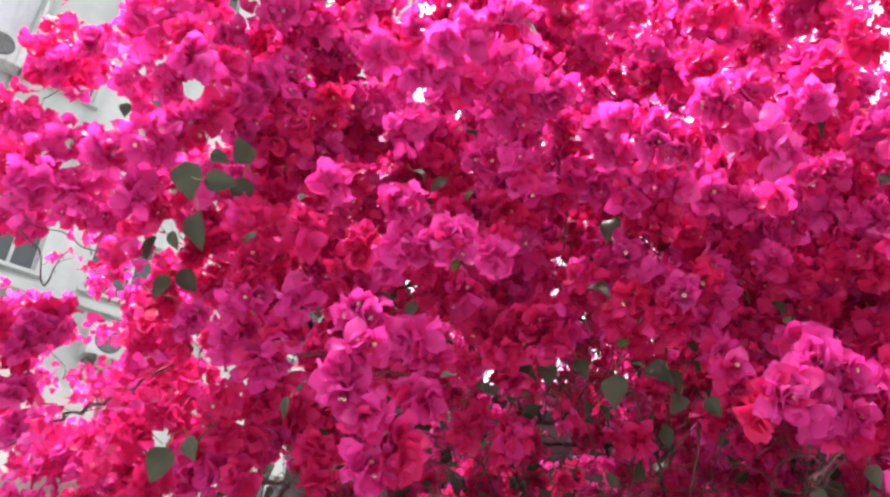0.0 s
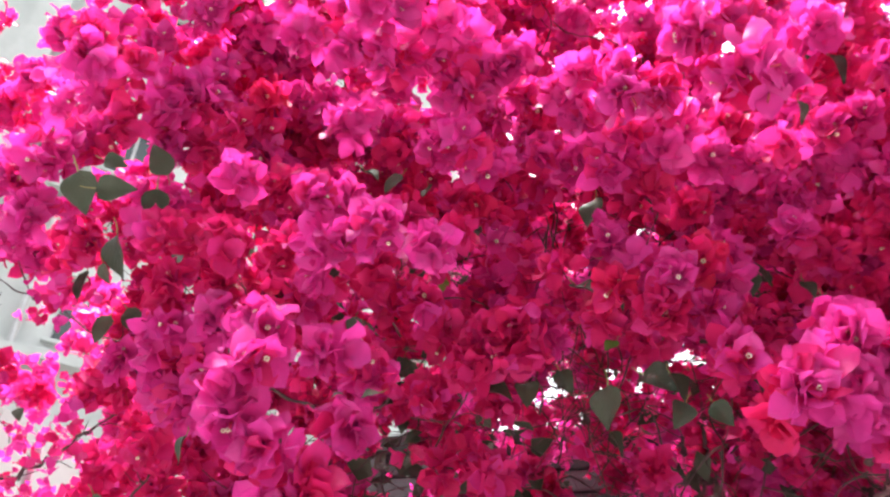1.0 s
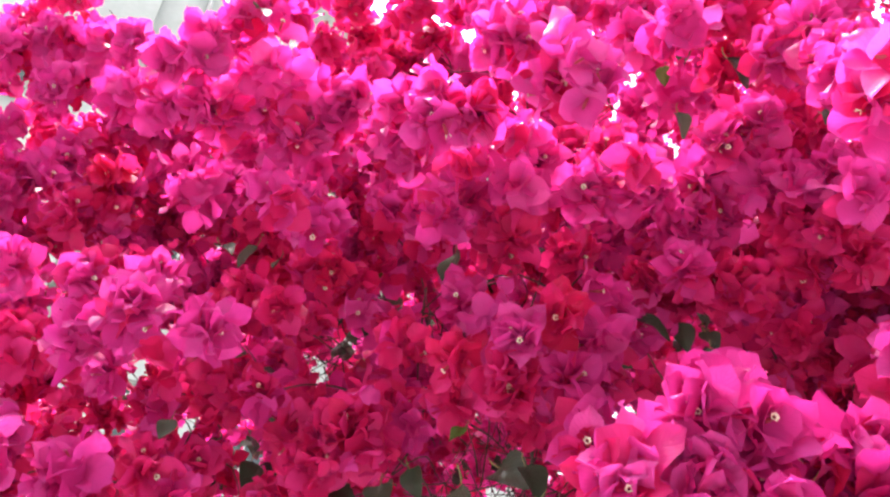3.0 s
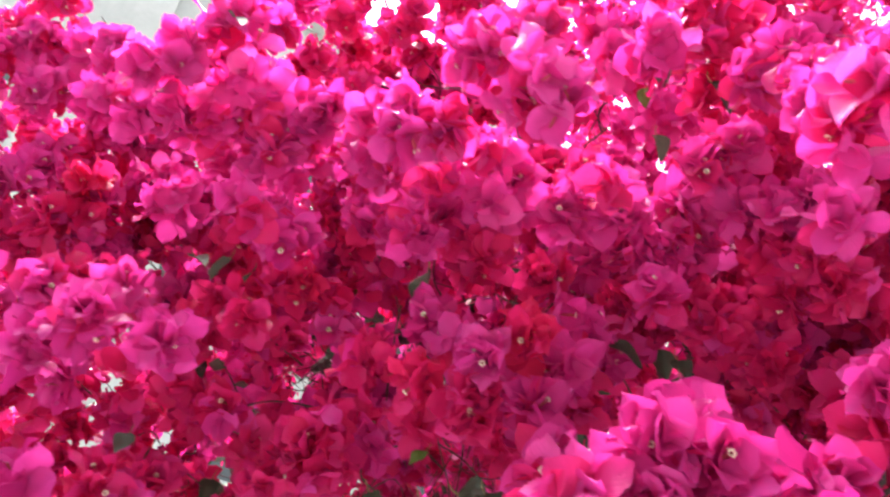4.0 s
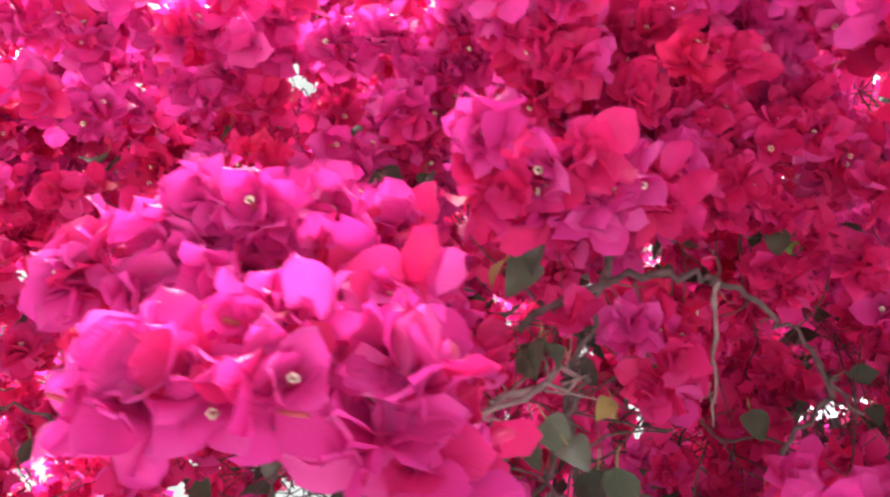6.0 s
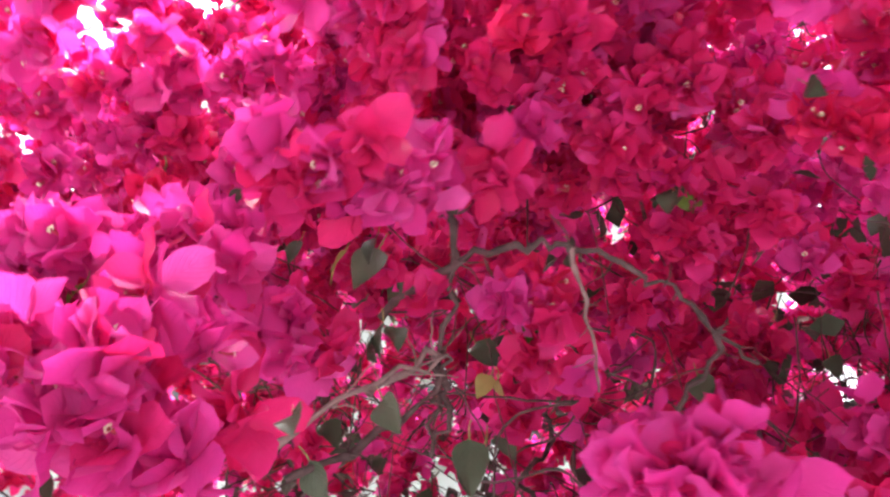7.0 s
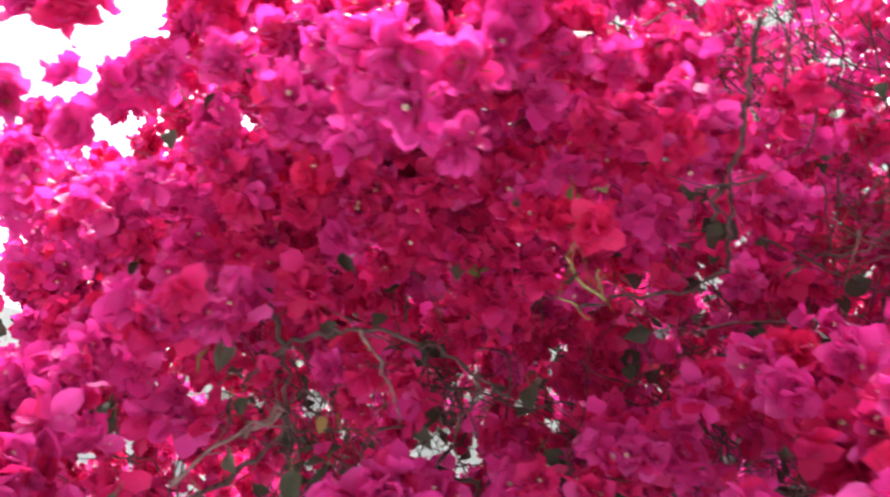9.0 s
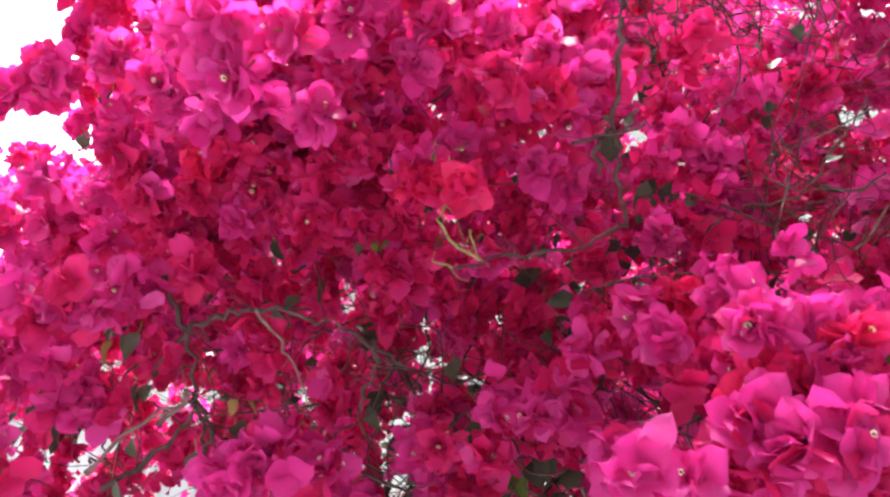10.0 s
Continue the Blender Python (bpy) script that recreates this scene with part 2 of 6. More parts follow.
def apartment_building(m, length, storeys, label, wall_mat=None):
    """Storeys of 3.3 m with framed windows, a few slab bands and a roof parapet."""
    house = new("apartment_building")
    house.matrix_world = m
    tagged(house, label, "building")
    height = storeys * 3.3
    holes = []
    bays = int(length / 3.0)
    for s in range(storeys):
        for b in range(bays):
            x = 4.95 if b == 1 else 0.4 + b * 3.0
            holes.append((x, x + (0.75 if b == 1 else 1.4), s * 3.3 + 0.2, s * 3.3 + 1.35))
    bm = bmesh.new()
    facade(bm, 0, length, 0, height, holes)
    wall = part("wall", bm, wall_mat or PLASTER, house)
    part("side_wall", boxes((-0.2, 0.0, 0, -0.003, 7.0, height)), PLASTER, house)
    part("side_wall", boxes((length + 0.003, 0.0, 0, length + 0.2, 7.0, height)), PLASTER, house)
    # One dark sheet behind the openings; its colour stands for unlit rooms.
    part("room_back", boxes((0, 0.9, 0, length, 0.95, height)), GRILLE_AND_ROOM_SHADE, house, "dark sheet that stands for the shaded rooms behind the windows")
    part("roof", boxes((-0.5, -0.5, height, length + 0.5, 7.2, height + 0.25), (-0.5, -0.5, height + 0.25, length + 0.5, -0.3, height + 0.9), bevel=0.01), PLASTER, house)
    for s in range(2, storeys, 2):
        part("slab_band", boxes((-0.25, -0.1, s * 3.3 - 0.12, length + 0.1, -0.003, s * 3.3 + 0.02), bevel=0.01), PLASTER, house)
    for x0, x1, z0, z1 in holes:
        unit = window_unit(house, x1 - x0, z1 - z0)
        unit.location = ((x0 + x1) / 2, 0, z0)
    for x in (4.5, 8.6):
        bm = bmesh.new()
        rod(bm, (x, -0.12, 0), (x, -0.12, height), 0.055)
        part("drain_pipe", bm, METAL, house)
    return house


# Plain unseen walls that close the yard behind the camera, added to block sky.
tagged(part("wall_south", boxes((-7, -3.8, 0, 6, -3.6, 5.6)), GREY_RENDER), "unseen plain rendered wall added to block sky light behind the camera", "wall", kind="structure")
tagged(part("wall_east", boxes((5.0, -3.6, 0, 5.2, 6.0, 6.5)), GREY_RENDER), "unseen plain rendered wall added to block sky light from the side", "wall", kind="structure")

# The pale flats beside the shrub: the wall runs away to the right.
FLATS = pose(-10.56, 5.66, 0, 0, 0, 44)
flats = apartment_building(FLATS, 12.5, 6, "pale white plastered apartment block with framed windows")
for x, z in ((4.2, 9.9), (1.05, 9.0), (7.1, 9.0), (4.1, 12.3), (1.2, 5.7), (7.0, 5.7), (10.2, 12.3)):
    air_conditioner(FLATS @ pose(x, 0, z))
part("recess_panel", boxes((3.55, -0.03, 9.5, 4.4, -0.003, 13.0), bevel=0.005), PLASTER_GREY, flats, "lilac grey panel")
part("pier", boxes((1.95, -0.45, 0, 3.5, -0.003, 19.8), bevel=0.02), PLASTER, flats)
part("ledge", boxes((3.505, -0.3, 9.25, 6.2, -0.003, 9.4), bevel=0.01), PLASTER, flats)
part("ledge", boxes((3.505, -0.3, 6.35, 6.2, -0.003, 6.5), bevel=0.01), PLASTER, flats)
low_house = apartment_building(pose(-13.5, -4.0, 0, 0, 0, 82), 12.0, 2, "low pale house with framed windows in hazy light", PLASTER_GREY)


def parapet():
    """The beige stair wall with its white edge and steel rail beside the shrub."""
    side = new("stair_wall")
    side.location = (-1.29, 1.96, 0)
    tagged(side, "beige rendered stair wall with white edge and steel posts", "wall")
    part("body", boxes((-0.8, -0.4, 0, 0.6, 0.55, 1.81), bevel=0.01), BEIGE, side)
    part("capping", boxes((-0.84, -0.45, 1.812, 0.64, 0.59, 1.872), bevel=0.012), PLASTER, side, "white painted capping")
    part("upper_wall", boxes((-0.82, -0.11, 1.8725, -0.012, 0.5, 2.33), bevel=0.012), BEIGE, side)
    part("edge", boxes((-0.0115, -0.125, 1.8725, 0.035, 0.5, 2.33), bevel=0.006), PLASTER, side, "white painted edge")
    for x in (0.19, 0.338, 0.486):
        bm = bmesh.new()
        rod(bm, (x, -0.35, 1.872), (x, -0.35, 2.1), 0.011)
        rod(bm, (x, -0.35, 1.8725), (x, -0.35, 1.885), 0.02)
        rod(bm, (x, -0.35, 2.1005), (x, -0.35, 2.125), 0.015)
        part("post", bm, STEEL, side, "brushed steel post")
    return side


parapet()


# ---- the shrub ----
shrub = new("bougainvillea")
shrub.location = (0.25, 1.35, 0)
tagged(shrub, "large bougainvillea shrub covered in magenta bracts with bare twigs", "shrub")
rng = np.random.default_rng(7)


def keep_place(ob):
    ob.matrix_parent_inverse = Matrix.Translation((-0.25, -1.35, 0))
    return ob


def blade(length, width, rows, cols, cup, fold, wave, tip=1.6, seed=0, belly=0.86, point=0.52):
    """A pointed oval blade from the origin along +x, folded on its midrib, cupped and wavy at the rim."""
    r = np.random.default_rng(seed)
    u = np.linspace(0, 1, rows + 1)[:, None]
    v = np.linspace(-1, 1, cols + 1)[None, :]
    half = width / 2 * np.sin(np.pi * u**belly) ** point * (1 - 0.1 * u**tip)
    half[0], half[-1] = width * 0.03, width * 0.008
    phase, k = r.uniform(0, 6.3), r.uniform(5, 9)
    x = u * length + 0 * v
    y = half * v
    z = cup * length * (u**1.6) + fold * np.abs(v) ** 1.5 * half + wave * length * np.abs(v) ** 2 * np.sin(k * u + phase + 1.7 * np.sign(v)) + 0.04 * length * np.sin(6 * u + phase)
    verts = np.stack([x, y + 0 * z, z], -1).reshape(-1, 3)
    uv = np.stack([u + 0 * v, 0.5 + 0.5 * v + 0 * u], -1).reshape(-1, 2)
    c = cols + 1
    faces = [(i * c + j, (i + 1) * c + j, (i + 1) * c + j + 1, i * c + j + 1) for i in range(rows) for j in range(cols)]
    return verts, uv, np.array(faces)


def turn_to(direction, roll):
    """A turn that takes +z to the direction, after a roll about it."""
    d = np.asarray(direction, float)
    d = d / np.linalg.norm(d)
    side = np.cross((0.3, 0.2, 0.93) if abs(d[2]) < 0.9 else (1.0, 0, 0), d)
    side /= np.linalg.norm(side)
    up = np.cross(d, side)
    c, s = math.cos(roll), math.sin(roll)
    return np.stack([c * side + s * up, -s * side + c * up, d], 1)


def tilt_blade(verts, open_angle, about):
    """Lifts a blade from the +x axis towards +z, and turns it about z."""
    a = open_angle
    m = np.array([[math.cos(a), 0, -math.sin(a)], [0, 1, 0], [math.sin(a), 0, math.cos(a)]])
    c, s = math.cos(about), math.sin(about)
    return verts @ m.T @ np.array([[c, -s, 0], [s, c, 0], [0, 0, 1]]).T


def floret_arrays(length, open_star, seed):
    """A slim tube with a small five-lobed cream star."""
    r = np.random.default_rng(seed)
    ring = np.linspace(0, 2 * np.pi, 6)[:-1]
    verts, faces, slots = [], [], []
    for z, rad in ((0.003, 0.0011), (length * 0.6, 0.0015), (length, 0.0012)):
        verts += [(rad * math.cos(a), rad * math.sin(a), z) for a in ring]
    for k in range(2):
        faces += [(5 * k + i, 5 * k + (i + 1) % 5, 5 * k + 5 + (i + 1) % 5, 5 * k + 5 + i) for i in range(5)]
    slots += [1] * 10
    if open_star:
        at = len(verts)
        verts += [(0.003 * math.cos(a) * (1 if i % 2 else 0.78), 0.003 * math.sin(a) * (1 if i % 2 else 0.78), length + 0.0012) for i, a in enumerate(np.linspace(0, 2 * np.pi, 11)[:-1])]
        verts += [(0.0012 * math.cos(a), 0.0012 * math.sin(a), length + 0.0002) for a in np.linspace(0, 2 * np.pi, 11)[:-1]]
        faces += [(at + i, at + (i + 1) % 10, at + 10 + (i + 1) % 10, at + 10 + i) for i in range(10)]
        slots += [2] * 10
    return np.array(verts), np.array(faces), np.array(slots)


# Kinds of flower: three bracts, each with its own floret; one fine mesh set for those close by, one coarse for the mass.
KINDS = 10
fine_bracts, middle_bracts, coarse_bracts, rough_bracts, sparse_bracts, openings = [], [], [], [], [], []
for k in range(KINDS):
    r = np.random.default_rng(100 + k)
    size = dict(length=r.uniform(0.027, 0.035), width=r.uniform(0.024, 0.03), cup=r.uniform(-0.1, 0.32), fold=r.uniform(0.02, 0.4), wave=r.uniform(0.05, 0.13), seed=k)
    fine_bracts.append(blade(rows=8, cols=6, **size))
    middle_bracts.append(blade(rows=5, cols=4, **size))
    coarse_bracts.append(blade(rows=4, cols=2, **size))
    rough_bracts.append(blade(rows=3, cols=2, **size))
    sparse_bracts.append(blade(rows=2, cols=2, **size))
    openings.append([r.uniform(0.3, 1.1) for _ in range(3)])


def flower_arrays(kind, blades):
    """All of one flower: vertices, uv, faces and slots (0 bract, 1 tube, 2 star)."""
    verts, uvs, faces, slots, at = [], [], [], [], 0
    for b in range(3):
        v, uv, f = blades[(kind + b) % KINDS]
        v = tilt_blade(v, openings[kind][b], b * 2.094 + 0.2 * kind)
        verts.append(v), uvs.append(uv), faces.append(f + at), slots.append(np.zeros(len(f), int))
        at += len(v)
    if kind % 5 or blades is rough_bracts or blades is sparse_bracts:
        return np.concatenate(verts), np.concatenate(uvs), np.concatenate(faces), np.concatenate(slots)
    v, f, s = floret_arrays(0.016 + 0.0012 * (kind % 4), True, kind)
    verts.append(v), uvs.append(np.zeros((len(v), 2))), faces.append(f + at), slots.append(s)
    return np.concatenate(verts), np.concatenate(uvs), np.concatenate(faces), np.concatenate(slots)


coarse_flowers = [flower_arrays(k, coarse_bracts) for k in range(KINDS)]
rough_flowers = [flower_arrays(k, rough_bracts) for k in range(KINDS)]
sparse_flowers = [flower_arrays(k, sparse_bracts) for k in range(KINDS)]
middle_flowers = [flower_arrays(k, middle_bracts) for k in range(KINDS)]
FLOWERS = []          # place, turn, size, kind, material
CENTRES = []          # place and radius of each cluster


def flower_at(place, direction, size, mat, anywhere=False):
    if not anywhere and in_gap(place, 0.006):
        return
    FLOWERS.append((np.array(place), turn_to(direction, 977.0 * (place[0] + place[2]) % 6.28), size, int(7919 * abs(place[0] + 2 * place[1])) % KINDS, mat))


def cluster(x, y, z, r, mat, dense=1.0, anywhere=False):
    """A loose, uneven truss of flowers that faces out of the shrub."""
    out = np.array([0.5 if x > 0.55 else -0.15, -0.85, -0.1])
    centre = np.array([x, y, z])
    CENTRES.append((centre, r))
    rng = np.random.default_rng(abs(int(x * 1e4)) + abs(int(z * 1e4)) * 7)
    shape = rng.uniform(0.78, 1.22, 3)
    lean = rng.normal(size=3) * 0.25
    for _ in range(int((10500 * r * r + 6) * dense)):
        d = rng.normal(size=3)
        d /= np.linalg.norm(d)
        if d @ out < -0.35:
            d = -d
        place = centre + d * shape * max(r - 0.014, 0.008) * rng.uniform(0.4, 1.15)
        face = d + 0.5 * out + lean + 0.6 * rng.normal(size=3)
        flower_at(place, face, rng.uniform(0.6, 0.9), mat if rng.uniform() < 0.9 or mat is CORAL else CRIMSON_SHADED if mat is PINK_LIT else PINK_LIT, anywhere)


def front_of(x, z):
    """Where the face of the shrub lies, as y, at a place along it."""
    s, h = x, z - 2.0
    return 0.76 + 0.02 * s + 0.12 * s * s - 0.25 * s * h + 0.36 * max(s, 0.0) ** 3 + 0.1 * h


# Chinks in the shrub where no flowers grow: start, way, length and radius; the longest ones widen.
GAPS = []


def chink(x0, y0, z0, x1, y1, z1, r, far=9.0):
    a, b = np.array([x0, y0, z0]), np.array([x1, y1, z1])
    GAPS.append((a, (b - a) / np.linalg.norm(b - a), far, r))


def tube_arrays(points, radius, sides=6, taper=0.55, knots=0.12, seed=0, kink=0.35):
    """A tapering, slightly knotted stem through the points."""
    r = np.random.default_rng(seed)
    p = np.array(points, float)
    fine = []
    for k in range(len(p) - 1):
        a, b = p[max(k - 1, 0)], p[min(k + 2, len(p) - 1)]
        for s in np.linspace(0, 1, 5)[:-1]:
            m0, m1 = (p[k + 1] - a) / 2, (b - p[k]) / 2
            fine.append((2 * s**3 - 3 * s**2 + 1) * p[k] + (s**3 - 2 * s**2 + s) * m0 + (3 * s**2 - 2 * s**3) * p[k + 1] + (s**3 - s**2) * m1)
    fine.append(p[-1])
    p = np.array(fine)
    p[1:-1] += r.normal(size=p[1:-1].shape) * radius * kink
    way = np.gradient(p, axis=0)
    verts, faces = [], []
    for k, (q, w) in enumerate(zip(p, way)):
        m = turn_to(w, 0.0)
        rad = radius * (1 - taper * k / (len(p) - 1)) * (1 + knots * r.normal())
        for a in np.linspace(0, 2 * np.pi, sides + 1)[:-1]:
            verts.append(q + m @ (rad * math.cos(a), rad * math.sin(a), 0))
    for k in range(len(p) - 1):
        faces += [(sides * k + i, sides * k + (i + 1) % sides, sides * (k + 1) + (i + 1) % sides, sides * (k + 1) + i) for i in range(sides)]
    return np.array(verts), np.array(faces)


def winding(points, much, seed):
    """More points along a line, each a little off it."""
    r = np.random.default_rng(seed)
    out = [np.array(points[0], float)]
    for p, q in zip(points, points[1:]):
        n = max(1, int(np.linalg.norm(np.subtract(q, p)) / 0.035))
        for k in range(1, n + 1):
            out.append(np.array(p) + (np.array(q) - np.array(p)) * k / n + (r.normal(size=3) * much if k < n else 0))
    return out


def branch(radius, mat, outside, *points):
    """One stem of the shrub; before an outside one no flowers hang."""
    if outside:
        for p, q in zip(points, points[1:]):
            for s in np.linspace(0, 1, max(2, int(np.linalg.norm(np.subtract(q, p)) / 0.02))):
                at = np.array(p) * (1 - s) + np.array(q) * s
                way = np.array([1.02, 0.53, 1.53]) - at
                GAPS.append((at, way / np.linalg.norm(way), 0.3, 0.02))
    seed = int(1000 * abs(points[0][0]) + 777 * abs(points[0][2]))
    points = winding(points, 0.003 if outside else 0.008, seed)
    verts, faces = tube_arrays(points, radius * 0.75, 8, knots=0.2, seed=seed, kink=0.9)
    vs, fs, r = [verts], [faces], np.random.default_rng(seed)
    for p, q in zip(points, points[1:]):
        for _ in range(int(np.linalg.norm(np.subtract(q, p)) / 0.022) + 1):
            s = r.uniform()
            root = np.array(p) * (1 - s) + np.array(q) * s
            tip = r.normal(size=3) * 0.011 + (np.array(q) - np.array(p)) * 0.12
            v, f = tube_arrays([root, root + tip * 0.6 + r.normal(size=3) * 0.002, root + tip * r.uniform(0.8, 1.8)], max(radius * 0.22, 0.0005), 5, 0.6, seed=seed)
            fs.append(f + sum(len(some) for some in vs)), vs.append(v)
    ob = mesh_object("branch", np.concatenate(vs), np.concatenate(fs), [mat], shrub)
    if mat is not BARK:
        tagged(ob, "dry pale twig" if mat is PALE_BARK else "young olive shoot")
    return keep_place(ob)



# Bare twigs and shoots that show at the face.
branch(0.0037, BARK, True, (0.95, 1.05, 2.073), (0.897, 1.083, 1.986), (0.848, 1.124, 1.938), (0.823, 1.16, 1.921), (0.814, 1.157, 1.908), (0.794, 1.11, 1.879), (0.779, 1.049, 1.854), (0.761, 0.998, 1.831))
branch(0.0020, SHOOT, True, (0.775, 1.018, 1.839), (0.769, 0.98, 1.859), (0.784, 0.979, 1.887), (0.791, 0.973, 1.92))
branch(0.0018, SHOOT, True, (0.761, 0.998, 1.831), (0.755, 0.981, 1.837))
branch(0.0015, SHOOT, True, (0.785, 0.999, 1.858), (0.774, 1.016, 1.838))
branch(0.0030, BARK, True, (0.853, 1.06, 1.937), (0.873, 1.084, 1.944), (0.895, 1.112, 1.958))
branch(0.0045, BARK, True, (0.871, 1.078, 1.941), (0.84, 1.106, 1.934))
branch(0.0037, BARK, True, (0.462, 0.856, 1.804), (0.513, 0.863, 1.831), (0.546, 0.874, 1.832), (0.573, 0.889, 1.838), (0.582, 0.904, 1.841), (0.602, 0.937, 1.836), (0.62, 0.967, 1.829), (0.633, 0.997, 1.812), (0.649, 1.029, 1.793))
branch(0.0025, PALE_BARK, True, (0.582, 0.903, 1.841), (0.571, 0.935, 1.822), (0.562, 0.96, 1.802), (0.555, 0.978, 1.777))
branch(0.0035, BARK, True, (0.633, 1.002, 1.81), (0.629, 1.01, 1.798), (0.6, 1.012, 1.773), (0.586, 1.027, 1.745))
branch(0.0040, BARK, True, (0.541, 0.825, 1.87), (0.508, 0.871, 1.821), (0.483, 0.898, 1.782), (0.461, 0.921, 1.743))
branch(0.0045, PALE_BARK, True, (0.437, 0.877, 1.766), (0.48, 0.889, 1.786), (0.489, 0.892, 1.79))
branch(0.0045, BARK, True, (0.477, 0.892, 1.781), (0.472, 0.913, 1.758), (0.454, 0.921, 1.737))
branch(0.0040, PALE_BARK, True, (0.409, 0.829, 1.716), (0.453, 0.846, 1.746), (0.491, 0.885, 1.78))
branch(0.0040, BARK, True, (0.408, 0.845, 1.703), (0.451, 0.878, 1.729), (0.484, 0.89, 1.765), (0.493, 0.887, 1.782))
branch(0.0099, BARK, False, (0.562, 1.613, 2.873), (0.53, 1.704, 2.743), (0.535, 1.748, 2.676), (0.589, 1.812, 2.661), (0.663, 1.882, 2.686), (0.701, 1.919, 2.659))
branch(0.0088, BARK, False, (0.7, 1.794, 2.868), (0.633, 1.833, 2.808), (0.602, 1.826, 2.686))
branch(0.0066, BARK, False, (0.889, 1.928, 2.702), (0.86, 1.954, 2.662), (0.868, 2.019, 2.638), (0.899, 2.076, 2.643))
branch(0.0077, BARK, False, (0.8, 2.026, 2.592), (0.787, 2.088, 2.539), (0.806, 2.153, 2.511))
branch(0.0025, PALE_BARK, True, (0.877, 1.405, 2.051), (0.839, 1.414, 1.993))
branch(0.0030, BARK, True, (0.899, 1.439, 2.044), (0.919, 1.471, 2.037), (0.949, 1.492, 2.054))
branch(0.0025, PALE_BARK, True, (0.752, 1.399, 1.81), (0.724, 1.425, 1.757), (0.704, 1.436, 1.725))
branch(0.0030, PALE_BARK, True, (0.596, 1.306, 1.741), (0.59, 1.318, 1.722))
branch(0.0025, BARK, True, (0.794, 1.319, 2.039), (0.839, 1.403, 2.006), (0.904, 1.457, 2.032))
branch(0.0040, BARK, False, (-0.632, 1.038, 1.796), (-0.545, 1.015, 1.834), (-0.46, 1.002, 1.859), (-0.385, 0.987, 1.905))
branch(0.0020, BARK, False, (-0.634, 0.909, 2.079), (-0.589, 0.946, 2.007), (-0.546, 0.912, 2.053))
branch(0.0030, BARK, False, (-0.321, 0.938, 1.771), (-0.287, 0.923, 1.803))
branch(0.0030, BARK, False, (-0.203, 0.953, 1.908), (-0.074, 0.948, 1.882), (0.039, 0.921, 1.887))
branch(0.0066, BARK, False, (0.612, 1.69, 2.88), (0.595, 1.792, 2.815), (0.634, 1.865, 2.754), (0.744, 1.861, 2.724))
branch(0.0055, BARK, False, (0.656, 1.897, 2.701), (0.746, 1.854, 2.717), (0.833, 1.826, 2.684))
branch(0.0066, BARK, False, (0.492, 1.789, 2.564), (0.593, 1.871, 2.616), (0.656, 1.897, 2.701))
branch(0.0055, BARK, False, (0.794, 1.891, 2.647), (0.742, 1.866, 2.729), (0.689, 1.839, 2.835))
branch(0.0025, BARK, True, (0.831, 1.375, 2.024), (0.875, 1.419, 2.033), (0.924, 1.435, 2.078), (0.976, 1.449, 2.129))
branch(0.0030, PALE_BARK, True, (0.889, 1.492, 1.98), (0.935, 1.51, 2.019), (0.967, 1.511, 2.059))

chink(0.082, 0.352, 1.609, 0.438, 2.990, 2.370, 0.050)
chink(0.071, 0.345, 1.620, 0.346, 2.929, 2.465, 0.040)
chink(0.052, 0.335, 1.636, 0.185, 2.843, 2.598, 0.020)
chink(0.074, 0.315, 1.672, 0.365, 2.671, 2.896, 0.015)
chink(0.123, 0.301, 1.698, 0.772, 2.558, 3.110, 0.012)
chink(-0.001, 0.280, 1.724, -0.254, 2.387, 3.331, 0.010)
chink(-0.187, 0.249, 1.765, -1.807, 2.128, 3.667, 0.050)
chink(0.149, 0.499, 1.685, 0.194, 2.979, 2.789, 0.035)
chink(-0.090, 0.370, 1.822, -1.799, 1.904, 3.928, 0.050)
chink(-0.097, 0.442, 1.719, -1.858, 2.504, 3.071, 0.030)
chink(-0.084, 0.441, 1.724, -1.753, 2.491, 3.108, 0.020)
chink(-0.107, 0.477, 1.668, -1.944, 2.797, 2.642, 0.015)
chink(-0.046, 0.483, 1.730, -1.942, 2.429, 3.009, 0.012)
chink(-0.000, 0.457, 1.830, -1.946, 1.869, 3.740, 0.010)
chink(0.254, 0.650, 1.768, -0.396, 3.091, 2.916, 0.020)
chink(0.202, 0.598, 1.811, -0.834, 2.660, 3.271, 0.015)
chink(0.321, 0.606, 1.832, 0.157, 2.722, 3.447, 0.015)
chink(0.451, 0.638, 1.829, 1.240, 2.995, 3.420, 0.015)
chink(0.388, 0.521, 1.939, 0.718, 2.018, 4.340, 0.020)
chink(0.493, 0.553, 1.930, 1.591, 2.290, 4.264, 0.008)
chink(0.472, 0.708, 1.792, -0.078, 2.761, 3.411, 0.018)
chink(0.294, 0.688, 1.712, -1.564, 2.600, 2.745, 0.008)
chink(0.214, 0.668, 1.690, -2.226, 2.430, 2.564, 0.016)
chink(0.240, 0.661, 1.713, -2.013, 2.371, 2.754, 0.006)
chink(0.585, 0.821, 1.725, 0.863, 3.700, 2.856, 0.030)
chink(0.631, 0.795, 1.678, -1.130, 2.532, 2.786, 0.012)
chink(0.796, 0.920, 1.712, 0.247, 3.580, 3.071, 0.025)
chink(0.786, 0.902, 1.720, 0.165, 3.430, 3.138, 0.015)
chink(0.725, 0.896, 1.670, -0.346, 3.369, 2.721, 0.008)
chink(0.837, 0.864, 1.804, 0.585, 3.105, 3.832, 0.018)
